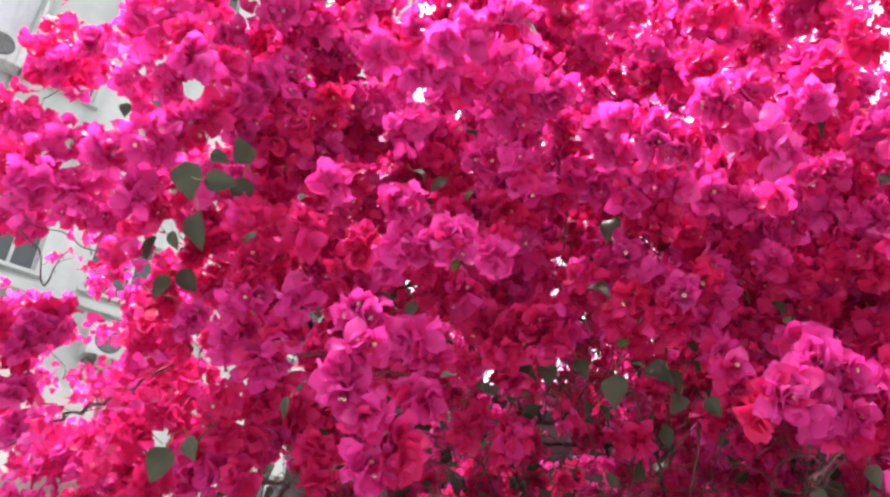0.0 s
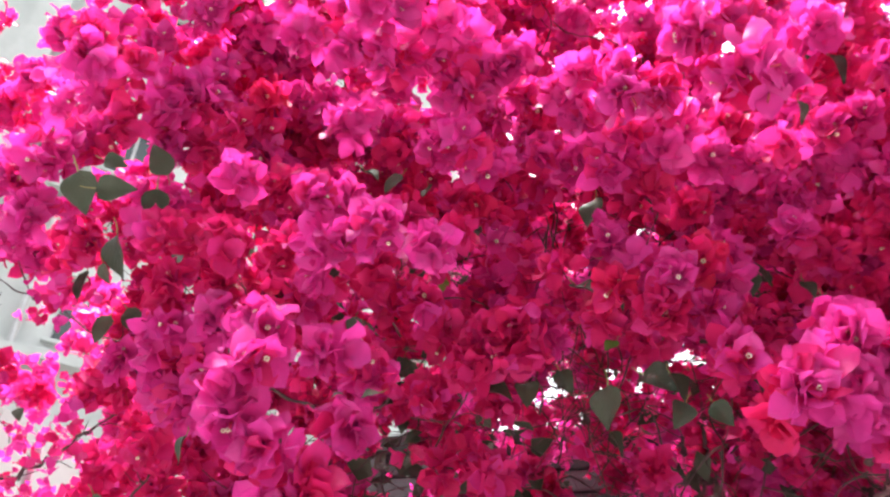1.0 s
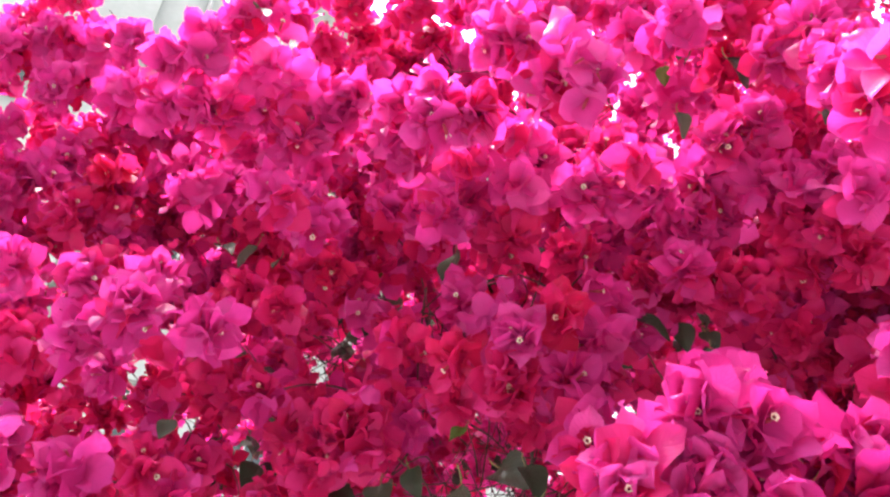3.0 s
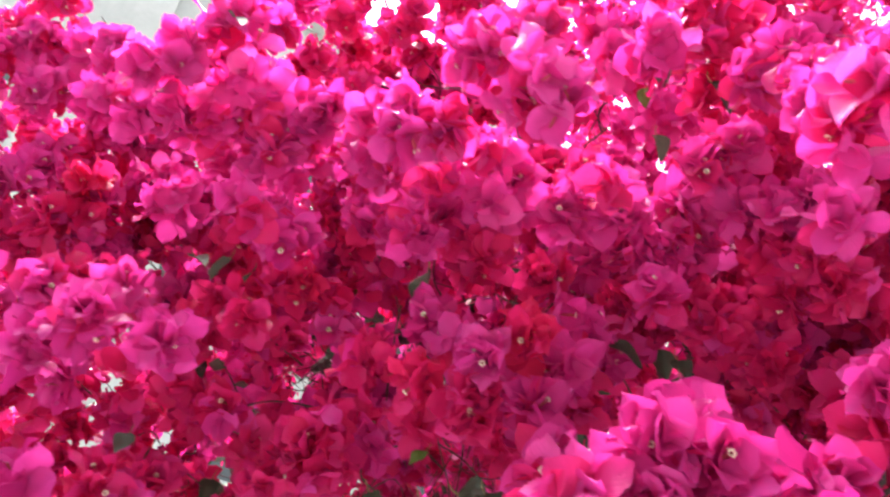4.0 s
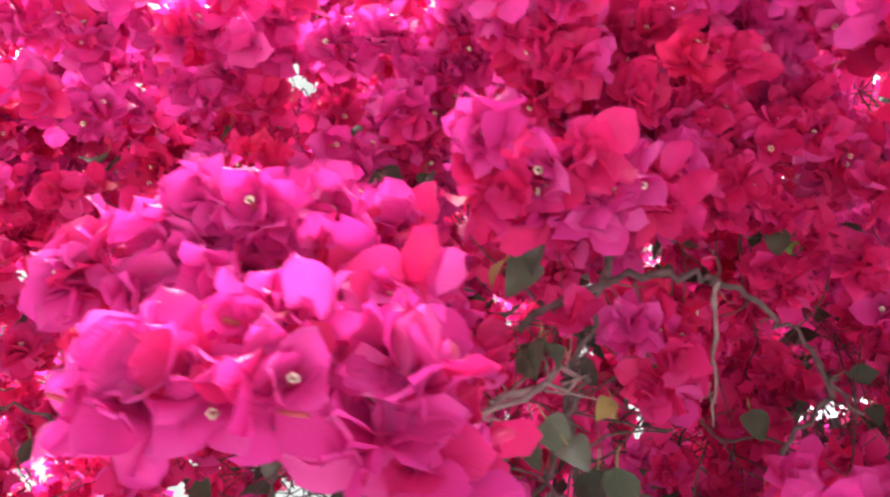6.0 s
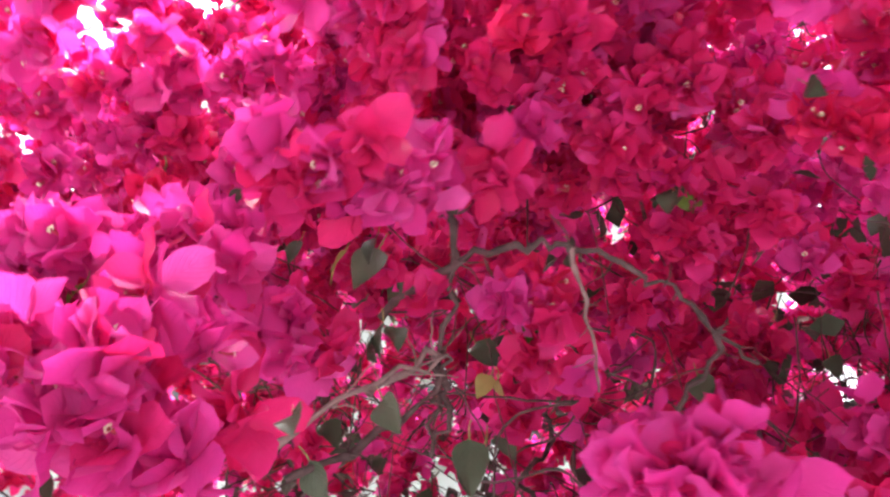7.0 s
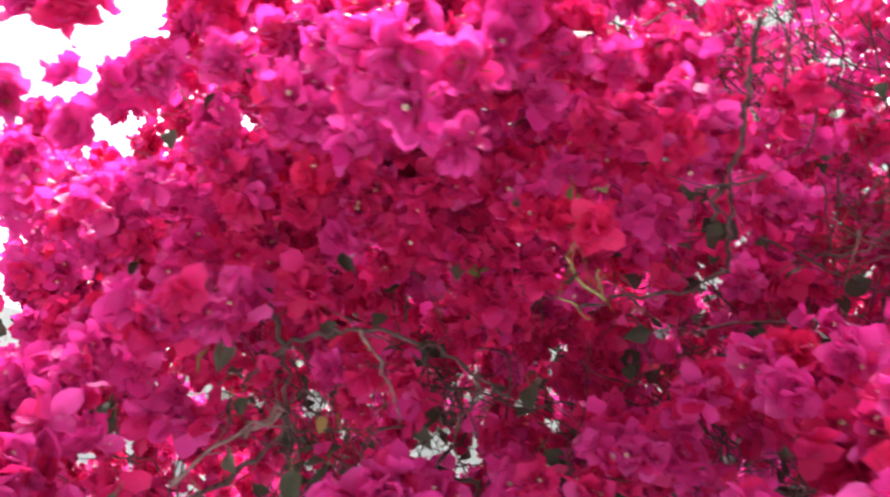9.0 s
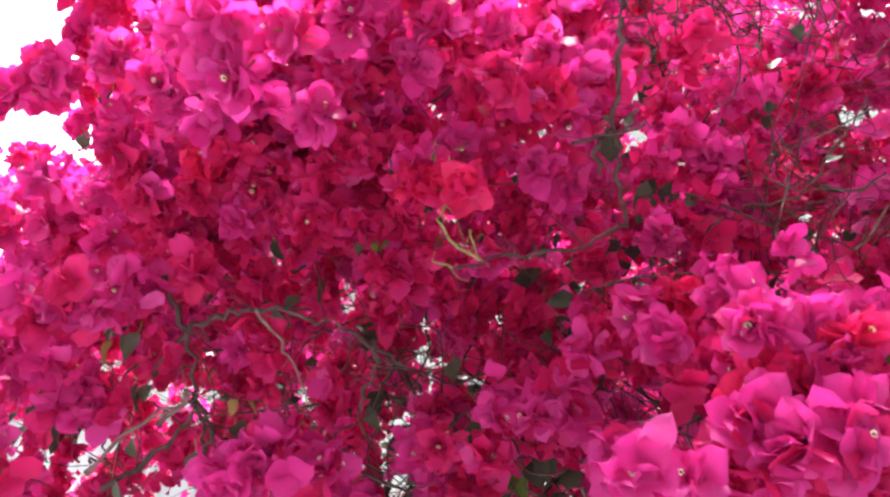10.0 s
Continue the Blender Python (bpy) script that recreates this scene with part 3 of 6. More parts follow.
chink(0.842, 0.853, 1.818, 0.630, 3.016, 3.958, 0.008)
chink(0.593, 0.627, 1.802, -1.444, 1.134, 3.812, 0.020)
chink(0.563, 0.604, 1.795, -1.695, 0.938, 3.763, 0.012)
chink(0.535, 0.615, 1.760, -1.920, 1.031, 3.469, 0.022)
chink(0.902, 0.815, 1.709, -0.034, 3.236, 2.958, 0.018)
chink(0.965, 0.785, 1.803, 0.492, 2.983, 3.743, 0.018)
chink(0.953, 0.750, 1.824, 0.391, 2.693, 3.924, 0.008)
chink(0.984, 0.792, 1.814, 0.650, 3.049, 3.840, 0.012)
chink(0.866, 0.813, 1.675, -0.331, 3.217, 2.674, 0.012)
chink(0.772, 0.726, 1.663, -1.119, 2.492, 2.577, 0.006)
chink(0.681, 0.529, 1.761, -1.882, 0.852, 3.398, 0.012)
chink(0.739, 0.559, 1.791, -1.396, 1.102, 3.650, 0.015)
chink(1.043, 0.856, 1.812, 0.632, 3.047, 3.950, 0.015)
chink(1.016, 0.851, 1.786, 0.411, 3.010, 3.737, 0.008)
chink(0.945, 0.863, 1.694, -0.181, 3.111, 2.971, 0.015)
chink(0.907, 0.860, 1.657, -1.079, 2.207, 2.824, 0.006)
chink(0.876, 0.871, 1.609, -1.340, 2.303, 2.426, 0.006)
chink(0.974, 0.983, 1.627, -0.519, 3.226, 2.575, 0.020)
chink(0.966, 0.982, 1.618, -0.587, 3.220, 2.499, 0.020)
chink(1.039, 1.009, 1.682, 0.026, 3.445, 3.028, 0.012)
chink(1.070, 0.983, 1.741, 0.276, 3.230, 3.520, 0.018)
chink(0.843, 0.677, 1.745, -1.611, 0.686, 3.557, 0.036)
chink(0.853, 0.693, 1.743, -1.525, 0.820, 3.537, 0.034)
chink(0.863, 0.696, 1.752, -1.443, 0.845, 3.613, 0.016)
chink(0.844, 0.693, 1.733, -1.598, 0.818, 3.452, 0.012)
chink(0.821, 0.697, 1.701, -1.796, 0.851, 3.187, 0.012)
chink(0.868, 0.658, 1.792, -1.401, 0.530, 3.945, 0.035)
chink(0.890, 0.830, 1.664, -1.219, 1.956, 2.881, 0.006)
chink(0.783, 0.725, 1.630, -2.110, 1.086, 2.601, 0.012)
chink(-0.177, 0.346, 1.603, -1.726, 2.939, 2.321, 0.022)
chink(-0.145, 0.350, 1.599, -1.458, 2.969, 2.287, 0.018)
chink(-0.171, 0.339, 1.617, -1.670, 2.870, 2.439, 0.015)
chink(-0.139, 0.341, 1.614, -1.409, 2.894, 2.415, 0.012)
chink(-0.146, 0.316, 1.656, -1.469, 2.681, 2.766, 0.006)
chink(-0.078, 0.468, 1.686, -1.704, 2.724, 2.791, 0.018)
chink(-0.084, 0.480, 1.669, -1.751, 2.816, 2.651, 0.020)
chink(-0.112, 0.484, 1.657, -1.987, 2.857, 2.549, 0.022)
chink(-0.052, 0.475, 1.739, -1.996, 2.361, 3.081, 0.035)
chink(-0.040, 0.483, 1.732, -1.895, 2.426, 3.027, 0.030)
chink(-0.029, 0.482, 1.738, -1.799, 2.414, 3.074, 0.020)
chink(-0.062, 0.481, 1.728, -2.078, 2.411, 2.988, 0.022)
chink(-0.066, 0.510, 1.688, -2.108, 2.651, 2.657, 0.025)
chink(-0.054, 0.522, 1.675, -2.015, 2.755, 2.548, 0.020)
chink(0.101, 0.339, 1.633, 0.595, 2.876, 2.568, 0.040, 0.96)
chink(0.085, 0.332, 1.644, 0.458, 2.814, 2.663, 0.020, 0.74)
chink(0.254, 0.632, 1.741, -0.169, 3.096, 2.871, 0.045, 0.63)
chink(0.163, 0.566, 1.795, -0.932, 2.543, 3.318, 0.022, 0.64)
chink(0.872, 0.811, 1.681, -0.288, 3.204, 2.731, 0.035, 0.86)
chink(0.895, 0.788, 1.728, -0.097, 3.005, 3.121, 0.020, 0.51)
chink(0.829, 0.781, 1.667, -0.646, 2.953, 2.610, 0.025, 0.80)
chink(0.959, 0.949, 1.639, -0.646, 2.951, 2.670, 0.030, 0.71)
chink(0.280, 0.685, 1.709, -1.673, 2.567, 2.722, 0.030, 0.60)
chink(-0.181, 0.351, 1.595, -1.754, 2.979, 2.251, 0.014)
chink(-0.175, 0.345, 1.605, -1.709, 2.927, 2.341, 0.012)
chink(-0.147, 0.354, 1.592, -1.475, 3.004, 2.229, 0.013)
chink(-0.142, 0.347, 1.605, -1.430, 2.940, 2.337, 0.011)
chink(0.095, 0.360, 1.597, 0.541, 3.050, 2.274, 0.050)
chink(0.072, 0.360, 1.596, 0.347, 3.051, 2.260, 0.035)
chink(0.100, 0.353, 1.609, 0.586, 2.993, 2.373, 0.035)
chink(-0.172, 0.341, 1.614, -1.682, 2.888, 2.410, 0.014)
chink(-0.138, 0.342, 1.613, -1.397, 2.900, 2.407, 0.010)
chink(0.691, 0.933, 1.697, 0.261, 3.678, 2.907, 0.012)
chink(0.696, 0.948, 1.686, 0.298, 3.805, 2.813, 0.013)
chink(0.704, 0.929, 1.711, 0.370, 3.642, 3.025, 0.010)
chink(0.720, 0.813, 1.834, 0.499, 2.679, 4.054, 0.007)
chink(0.765, 0.849, 1.834, 0.873, 2.979, 4.052, 0.007)
chink(0.209, 0.602, 1.809, -0.771, 2.690, 3.254, 0.028, 0.73)
chink(0.381, 0.637, 1.813, 0.657, 2.987, 3.286, 0.026, 0.50)
chink(0.804, 0.747, 1.675, -0.849, 2.671, 2.677, 0.025, 0.73)
chink(0.687, 0.875, 1.750, 0.225, 3.192, 3.349, 0.028, 0.59)
chink(0.260, 0.694, 1.732, -1.040, 2.882, 2.911, 0.035, 0.53)
chink(0.909, 0.808, 1.722, 0.020, 3.179, 3.069, 0.020, 0.86)
chink(0.908, 0.871, 1.648, -1.072, 2.302, 2.748, 0.018, 0.75)
chink(0.959, 0.782, 1.799, 0.438, 2.957, 3.714, 0.018, 20.0)
chink(0.960, 0.792, 1.790, 0.450, 3.044, 3.641, 0.018, 20.0)
chink(0.975, 0.787, 1.811, 0.572, 2.998, 3.810, 0.018, 20.0)
chink(0.981, 0.796, 1.806, 0.617, 3.082, 3.775, 0.016, 20.0)
chink(0.978, 0.780, 1.820, 0.593, 2.944, 3.884, 0.012, 20.0)
chink(0.989, 0.803, 1.807, 0.686, 3.142, 3.785, 0.014, 20.0)
chink(0.951, 0.748, 1.824, 0.375, 2.677, 3.923, 0.014, 20.0)
chink(0.896, 0.813, 1.704, -0.084, 3.223, 2.920, 0.012)
chink(0.908, 0.825, 1.704, 0.011, 3.321, 2.922, 0.010)
chink(1.043, 0.855, 1.813, 0.636, 3.043, 3.960, 0.018, 20.0)
chink(1.036, 0.844, 1.816, 0.574, 2.945, 3.985, 0.014, 20.0)
chink(0.842, 0.857, 1.815, 0.629, 3.052, 3.923, 0.018, 20.0)
chink(0.796, 0.916, 1.716, 0.248, 3.544, 3.106, 0.018)
chink(0.803, 0.927, 1.713, 0.306, 3.635, 3.074, 0.014)
chink(-0.024, 0.441, 1.710, -1.996, 2.302, 2.994, 0.057, 20.0)
chink(-0.014, 0.450, 1.711, -1.908, 2.385, 3.004, 0.057, 20.0)
chink(-0.007, 0.456, 1.713, -1.838, 2.438, 3.025, 0.042, 20.0)
chink(-0.013, 0.457, 1.701, -1.899, 2.452, 2.912, 0.033, 20.0)
chink(-0.001, 0.456, 1.720, -1.785, 2.444, 3.087, 0.028, 20.0)
chink(-0.018, 0.470, 1.669, -1.940, 2.572, 2.611, 0.034, 20.0)
chink(-0.016, 0.476, 1.659, -1.922, 2.627, 2.518, 0.040, 20.0)
chink(-0.011, 0.482, 1.656, -1.875, 2.680, 2.488, 0.037, 20.0)
chink(-0.025, 0.465, 1.665, -2.005, 2.526, 2.577, 0.047, 20.0)
chink(-0.026, 0.469, 1.655, -2.015, 2.557, 2.480, 0.047, 20.0)
chink(0.004, 0.487, 1.671, -1.742, 2.730, 2.632, 0.031, 20.0)
chink(-0.084, 0.386, 1.686, -1.762, 2.490, 3.011, 0.060, 20.0)
chink(-0.088, 0.387, 1.679, -1.802, 2.500, 2.943, 0.042, 20.0)
chink(-0.072, 0.405, 1.669, -1.646, 2.670, 2.849, 0.031, 20.0)
chink(-0.072, 0.414, 1.649, -1.648, 2.754, 2.669, 0.042, 20.0)
chink(-0.078, 0.412, 1.644, -1.704, 2.738, 2.618, 0.037, 20.0)
chink(-0.072, 0.422, 1.630, -1.652, 2.823, 2.488, 0.033, 20.0)
chink(-0.086, 0.413, 1.629, -1.781, 2.739, 2.474, 0.031, 20.0)
gap_from, gap_way = np.array([g[0] for g in GAPS]), np.array([g[1] for g in GAPS])
gap_long, gap_wide = np.array([g[2] for g in GAPS]), np.array([g[3] * (0.62 if g[2] > 1.0 else 1.0) for g in GAPS])


def in_gap(p, more=0.0):
    off = p - gap_from
    along = (off * gap_way).sum(1)
    aside = np.linalg.norm(off - along[:, None] * gap_way, axis=1) * (1 + 0.45 * noise.noise(Vector(p) * 28.0))
    wide = gap_wide * np.where(gap_long > 15, np.maximum(1, (along + 0.36) / 0.8), 1)
    return bool(((along > 0) & (along < gap_long) & (aside < wide + more)).any())


# The trusses on the face of the shrub.
cluster(-0.633, 0.912, 2.397, 0.051, PINK_LIT)
cluster(-0.656, 0.886, 2.262, 0.036, PINK_LIT)
cluster(-0.579, 0.861, 2.404, 0.028, PINK_LIT)
cluster(-0.578, 0.837, 2.106, 0.046, PINK_LIT)
cluster(-0.576, 0.877, 2.204, 0.049, PINK_LIT)
cluster(-0.439, 0.758, 2.101, 0.038, PINK_LIT)
cluster(-0.356, 0.700, 2.078, 0.041, PINK_LIT)
cluster(-0.324, 0.727, 2.123, 0.036, PINK_LIT)
cluster(-0.532, 0.882, 2.129, 0.044, PINK_LIT)
cluster(-0.360, 0.718, 2.006, 0.032, PINK_LIT)
cluster(-0.489, 0.845, 2.331, 0.046, PINK_LIT)
cluster(-0.454, 0.753, 2.332, 0.048, PINK_LIT)
cluster(-0.396, 0.785, 2.367, 0.049, PINK_LIT)
cluster(-0.401, 0.823, 2.287, 0.043, PINK_LIT)
cluster(-0.310, 0.767, 2.347, 0.047, PINK_LIT)
cluster(-0.272, 0.745, 2.203, 0.036, PINK_LIT)
cluster(-0.189, 0.835, 2.383, 0.056, PINK_LIT)
cluster(-0.226, 0.781, 2.269, 0.037, PINK_LIT)
cluster(-0.126, 0.861, 2.475, 0.047, CRIMSON_SHADED)
cluster(-0.105, 1.037, 2.547, 0.049, CRIMSON_SHADED)
cluster(0.028, 0.643, 2.182, 0.043, PINK_LIT)
cluster(0.071, 0.690, 2.181, 0.046, PINK_LIT)
cluster(0.014, 0.712, 2.183, 0.035, PINK_LIT)
cluster(0.084, 0.636, 2.214, 0.038, PINK_LIT)
cluster(-0.150, 0.766, 2.207, 0.022, CORAL)
cluster(-0.115, 0.831, 2.249, 0.038, PINK_LIT)
cluster(-0.189, 0.793, 2.184, 0.038, CRIMSON_SHADED)
cluster(-0.073, 0.850, 2.228, 0.037, PINK_LIT)
cluster(-0.013, 0.849, 2.210, 0.033, PINK_LIT)
cluster(0.077, 0.813, 2.217, 0.041, PINK_LIT)
cluster(-0.243, 0.806, 2.174, 0.033, CRIMSON_SHADED)
cluster(-0.269, 0.791, 2.162, 0.026, PINK_LIT)
cluster(-0.183, 0.855, 2.142, 0.041, CRIMSON_SHADED)
cluster(-0.129, 0.805, 2.072, 0.046, CRIMSON_SHADED)
cluster(-0.167, 0.820, 2.156, 0.034, PINK_LIT)
cluster(-0.045, 0.679, 1.965, 0.024, PINK_LIT)
cluster(0.013, 0.874, 2.116, 0.029, CORAL)
cluster(0.068, 0.833, 2.070, 0.027, CRIMSON_SHADED)
cluster(0.103, 0.853, 2.065, 0.023, CRIMSON_SHADED)
cluster(-0.021, 0.679, 1.914, 0.033, PINK_LIT)
cluster(0.019, 0.664, 1.913, 0.026, PINK_LIT)
cluster(0.061, 0.694, 1.909, 0.029, PINK_LIT)
cluster(-0.055, 0.742, 1.929, 0.021, PINK_LIT)
cluster(-0.090, 0.745, 1.953, 0.029, CRIMSON_SHADED)
cluster(-0.160, 0.744, 1.976, 0.032, CRIMSON_SHADED)
cluster(-0.226, 0.756, 1.991, 0.033, CRIMSON_SHADED)
cluster(-0.228, 0.786, 1.952, 0.031, CRIMSON_SHADED)
cluster(-0.237, 0.819, 1.914, 0.039, PINK_LIT)
cluster(-0.162, 0.773, 1.899, 0.028, PINK_LIT)
cluster(-0.265, 0.884, 1.897, 0.039, PINK_LIT)
cluster(-0.216, 0.860, 1.852, 0.038, PINK_LIT)
cluster(-0.471, 1.304, 1.989, 0.047, CRIMSON_SHADED)
cluster(-0.187, 0.810, 1.872, 0.026, CRIMSON_SHADED)
cluster(-0.071, 0.667, 1.827, 0.027, PINK_LIT)
cluster(-0.065, 0.648, 1.786, 0.023, PINK_LIT)
cluster(-0.086, 0.661, 1.756, 0.027, PINK_LIT)
cluster(-0.023, 0.693, 1.815, 0.023, PINK_LIT)
cluster(-0.004, 0.786, 1.832, 0.027, PINK_LIT)
cluster(-0.015, 0.738, 1.771, 0.025, PINK_LIT)
cluster(-0.059, 0.677, 1.734, 0.024, PINK_LIT)
cluster(0.053, 0.872, 1.927, 0.032, CRIMSON_SHADED)
cluster(0.031, 0.836, 1.942, 0.026, CRIMSON_SHADED)
cluster(0.128, 0.831, 1.882, 0.033, CRIMSON_SHADED)
cluster(0.088, 0.857, 1.889, 0.029, CRIMSON_SHADED)
cluster(0.128, 0.825, 1.905, 0.022, CRIMSON_SHADED)
cluster(0.039, 0.968, 1.807, 0.039, CRIMSON_SHADED)
cluster(0.089, 0.925, 1.783, 0.031, CRIMSON_SHADED)
cluster(-0.033, 0.701, 1.706, 0.025, CRIMSON_SHADED)
cluster(-0.058, 0.703, 1.688, 0.025, PINK_LIT)
cluster(-0.155, 0.934, 1.764, 0.033, CRIMSON_SHADED)
cluster(-0.241, 0.999, 1.804, 0.033, CRIMSON_SHADED)
cluster(-0.293, 1.016, 1.761, 0.044, PINK_LIT)
cluster(-0.373, 1.079, 1.764, 0.036, PINK_LIT)
cluster(-0.568, 1.342, 1.979, 0.049, CRIMSON_SHADED)
cluster(-0.547, 1.343, 2.055, 0.047, CRIMSON_SHADED)
cluster(-0.497, 1.154, 1.847, 0.040, CRIMSON_SHADED)
cluster(-0.150, 0.930, 1.728, 0.023, CRIMSON_SHADED)
cluster(-0.677, 1.359, 2.054, 0.039, CRIMSON_SHADED)
cluster(-0.942, 1.519, 2.170, 0.061, PINK_LIT)
cluster(-0.763, 1.366, 2.235, 0.044, PINK_LIT)
cluster(-0.680, 1.273, 2.250, 0.046, PINK_LIT)
cluster(-0.941, 1.450, 2.278, 0.061, PINK_LIT)
cluster(-0.962, 1.483, 2.209, 0.053, PINK_LIT)
cluster(-0.746, 1.243, 1.890, 0.042, PINK_LIT)
cluster(-0.648, 1.311, 1.861, 0.048, PINK_LIT)
cluster(-0.754, 1.327, 1.982, 0.039, CRIMSON_SHADED)
cluster(-0.717, 1.356, 1.959, 0.039, CRIMSON_SHADED)
cluster(-0.543, 1.250, 1.827, 0.036, CRIMSON_SHADED)
cluster(0.215, 0.669, 2.084, 0.032, PINK_LIT)
cluster(0.253, 0.652, 2.057, 0.028, PINK_LIT)
cluster(0.339, 0.626, 2.085, 0.032, PINK_LIT)
cluster(0.303, 0.618, 2.069, 0.028, PINK_LIT)
cluster(0.441, 0.678, 2.114, 0.033, PINK_LIT)
cluster(0.339, 0.626, 2.020, 0.033, PINK_LIT)
cluster(0.148, 0.707, 2.162, 0.022, PINK_LIT)
cluster(0.152, 0.765, 2.165, 0.025, PINK_LIT)
cluster(0.241, 0.646, 2.033, 0.022, PINK_LIT)
cluster(0.271, 0.647, 2.030, 0.019, PINK_LIT)
cluster(0.293, 0.707, 2.063, 0.021, PINK_LIT)
cluster(0.211, 0.713, 2.070, 0.021, PINK_LIT)
cluster(0.256, 0.700, 2.035, 0.025, PINK_LIT)
cluster(0.285, 0.737, 2.038, 0.021, PINK_LIT)
cluster(0.199, 0.781, 2.069, 0.023, PINK_LIT)
cluster(0.249, 0.793, 2.064, 0.023, CRIMSON_SHADED)
cluster(0.153, 0.802, 2.133, 0.023, PINK_LIT)
cluster(0.101, 0.846, 2.164, 0.025, CRIMSON_SHADED)
cluster(0.170, 0.899, 2.139, 0.020, CRIMSON_SHADED)
cluster(0.256, 0.806, 2.041, 0.019, CRIMSON_SHADED)
cluster(0.332, 0.584, 1.989, 0.027, PINK_LIT)
cluster(0.305, 0.582, 2.002, 0.022, PINK_LIT)
cluster(0.352, 0.610, 1.990, 0.018, PINK_LIT)
cluster(0.281, 0.576, 2.010, 0.015, PINK_LIT)
cluster(0.261, 0.581, 2.028, 0.010, PINK_LIT)
cluster(0.334, 0.850, 2.190, 0.029, CRIMSON_SHADED)
cluster(0.366, 0.792, 2.109, 0.026, CRIMSON_SHADED)
cluster(0.318, 0.826, 2.095, 0.023, CRIMSON_SHADED)
cluster(0.362, 0.850, 2.106, 0.023, CRIMSON_SHADED)
cluster(0.426, 0.814, 2.036, 0.019, PINK_LIT)
cluster(0.390, 0.831, 2.051, 0.021, PINK_LIT)
cluster(0.407, 0.841, 2.014, 0.028, CRIMSON_SHADED)
cluster(0.378, 0.843, 1.999, 0.023, CRIMSON_SHADED)
cluster(0.433, 0.838, 1.982, 0.023, CRIMSON_SHADED)
cluster(0.448, 0.838, 1.964, 0.022, CRIMSON_SHADED)
cluster(0.337, 0.868, 2.067, 0.020, PINK_LIT)
cluster(0.359, 0.848, 2.060, 0.016, PINK_LIT)
cluster(0.462, 0.763, 2.070, 0.026, PINK_LIT)
cluster(0.491, 0.757, 2.075, 0.023, PINK_LIT)
cluster(0.437, 0.793, 2.062, 0.023, PINK_LIT)
cluster(0.478, 0.782, 2.039, 0.024, PINK_LIT)
cluster(0.503, 0.765, 2.011, 0.022, PINK_LIT)
cluster(0.494, 0.797, 1.999, 0.025, CRIMSON_SHADED)
cluster(0.525, 0.755, 2.007, 0.025, PINK_LIT)
cluster(0.519, 0.675, 2.067, 0.028, PINK_LIT)
cluster(0.545, 0.679, 2.048, 0.023, PINK_LIT)
cluster(0.498, 0.689, 2.074, 0.023, PINK_LIT)
cluster(0.528, 0.695, 2.028, 0.022, PINK_LIT)
cluster(0.549, 0.729, 2.017, 0.020, PINK_LIT)
cluster(0.541, 0.758, 1.992, 0.022, PINK_LIT)
cluster(0.520, 0.782, 1.979, 0.025, CRIMSON_SHADED)
cluster(0.496, 0.817, 1.973, 0.022, CRIMSON_SHADED)
cluster(0.526, 0.793, 1.957, 0.022, CRIMSON_SHADED)
cluster(0.249, 0.771, 1.940, 0.015, PINK_LIT)
cluster(0.276, 0.751, 1.902, 0.018, PINK_LIT)
cluster(0.226, 0.772, 1.907, 0.014, CORAL)
cluster(0.302, 0.760, 1.921, 0.018, CORAL)
cluster(0.326, 0.786, 1.913, 0.020, PINK_LIT)
cluster(0.344, 0.828, 1.967, 0.021, PINK_LIT)
cluster(0.264, 0.772, 1.868, 0.018, CRIMSON_SHADED)
cluster(0.300, 0.775, 1.873, 0.019, PINK_LIT)
cluster(0.257, 0.761, 1.882, 0.014, CRIMSON_SHADED)
cluster(0.309, 0.763, 1.835, 0.013, PINK_LIT)
cluster(0.120, 0.892, 2.108, 0.019, CRIMSON_SHADED)
cluster(0.224, 0.787, 1.972, 0.017, PINK_LIT)
cluster(0.091, 0.834, 2.072, 0.023, CORAL)
cluster(0.016, 0.816, 2.049, 0.022, CRIMSON_SHADED)
cluster(0.075, 0.764, 1.978, 0.019, CRIMSON_SHADED)
cluster(0.103, 0.842, 1.905, 0.022, CRIMSON_SHADED)
cluster(0.162, 0.850, 1.903, 0.016, PINK_LIT)
cluster(0.071, 0.850, 1.874, 0.022, CRIMSON_SHADED)
cluster(-0.010, 0.870, 1.969, 0.025, CRIMSON_SHADED)
cluster(0.111, 0.842, 1.944, 0.021, CRIMSON_SHADED)
cluster(0.152, 0.848, 1.934, 0.019, CRIMSON_SHADED)
cluster(0.211, 0.808, 1.891, 0.015, CRIMSON_SHADED)
cluster(0.028, 0.879, 1.861, 0.025, CRIMSON_SHADED)
cluster(0.100, 0.859, 1.836, 0.023, CRIMSON_SHADED)
cluster(-0.036, 0.855, 1.894, 0.022, CRIMSON_SHADED)
cluster(-0.018, 0.761, 1.846, 0.016, CRIMSON_SHADED)
cluster(0.159, 0.862, 1.972, 0.017, CRIMSON_SHADED)
cluster(0.397, 0.780, 1.851, 0.024, PINK_LIT)
cluster(0.394, 0.685, 1.778, 0.018, PINK_LIT)
cluster(0.351, 0.680, 1.779, 0.019, PINK_LIT)
cluster(0.369, 0.681, 1.757, 0.019, PINK_LIT)
cluster(0.329, 0.654, 1.756, 0.015, PINK_LIT)
cluster(0.320, 0.658, 1.746, 0.013, PINK_LIT)
cluster(0.346, 0.671, 1.740, 0.017, PINK_LIT)
cluster(0.387, 0.696, 1.753, 0.017, PINK_LIT)
cluster(0.367, 0.685, 1.733, 0.015, PINK_LIT)
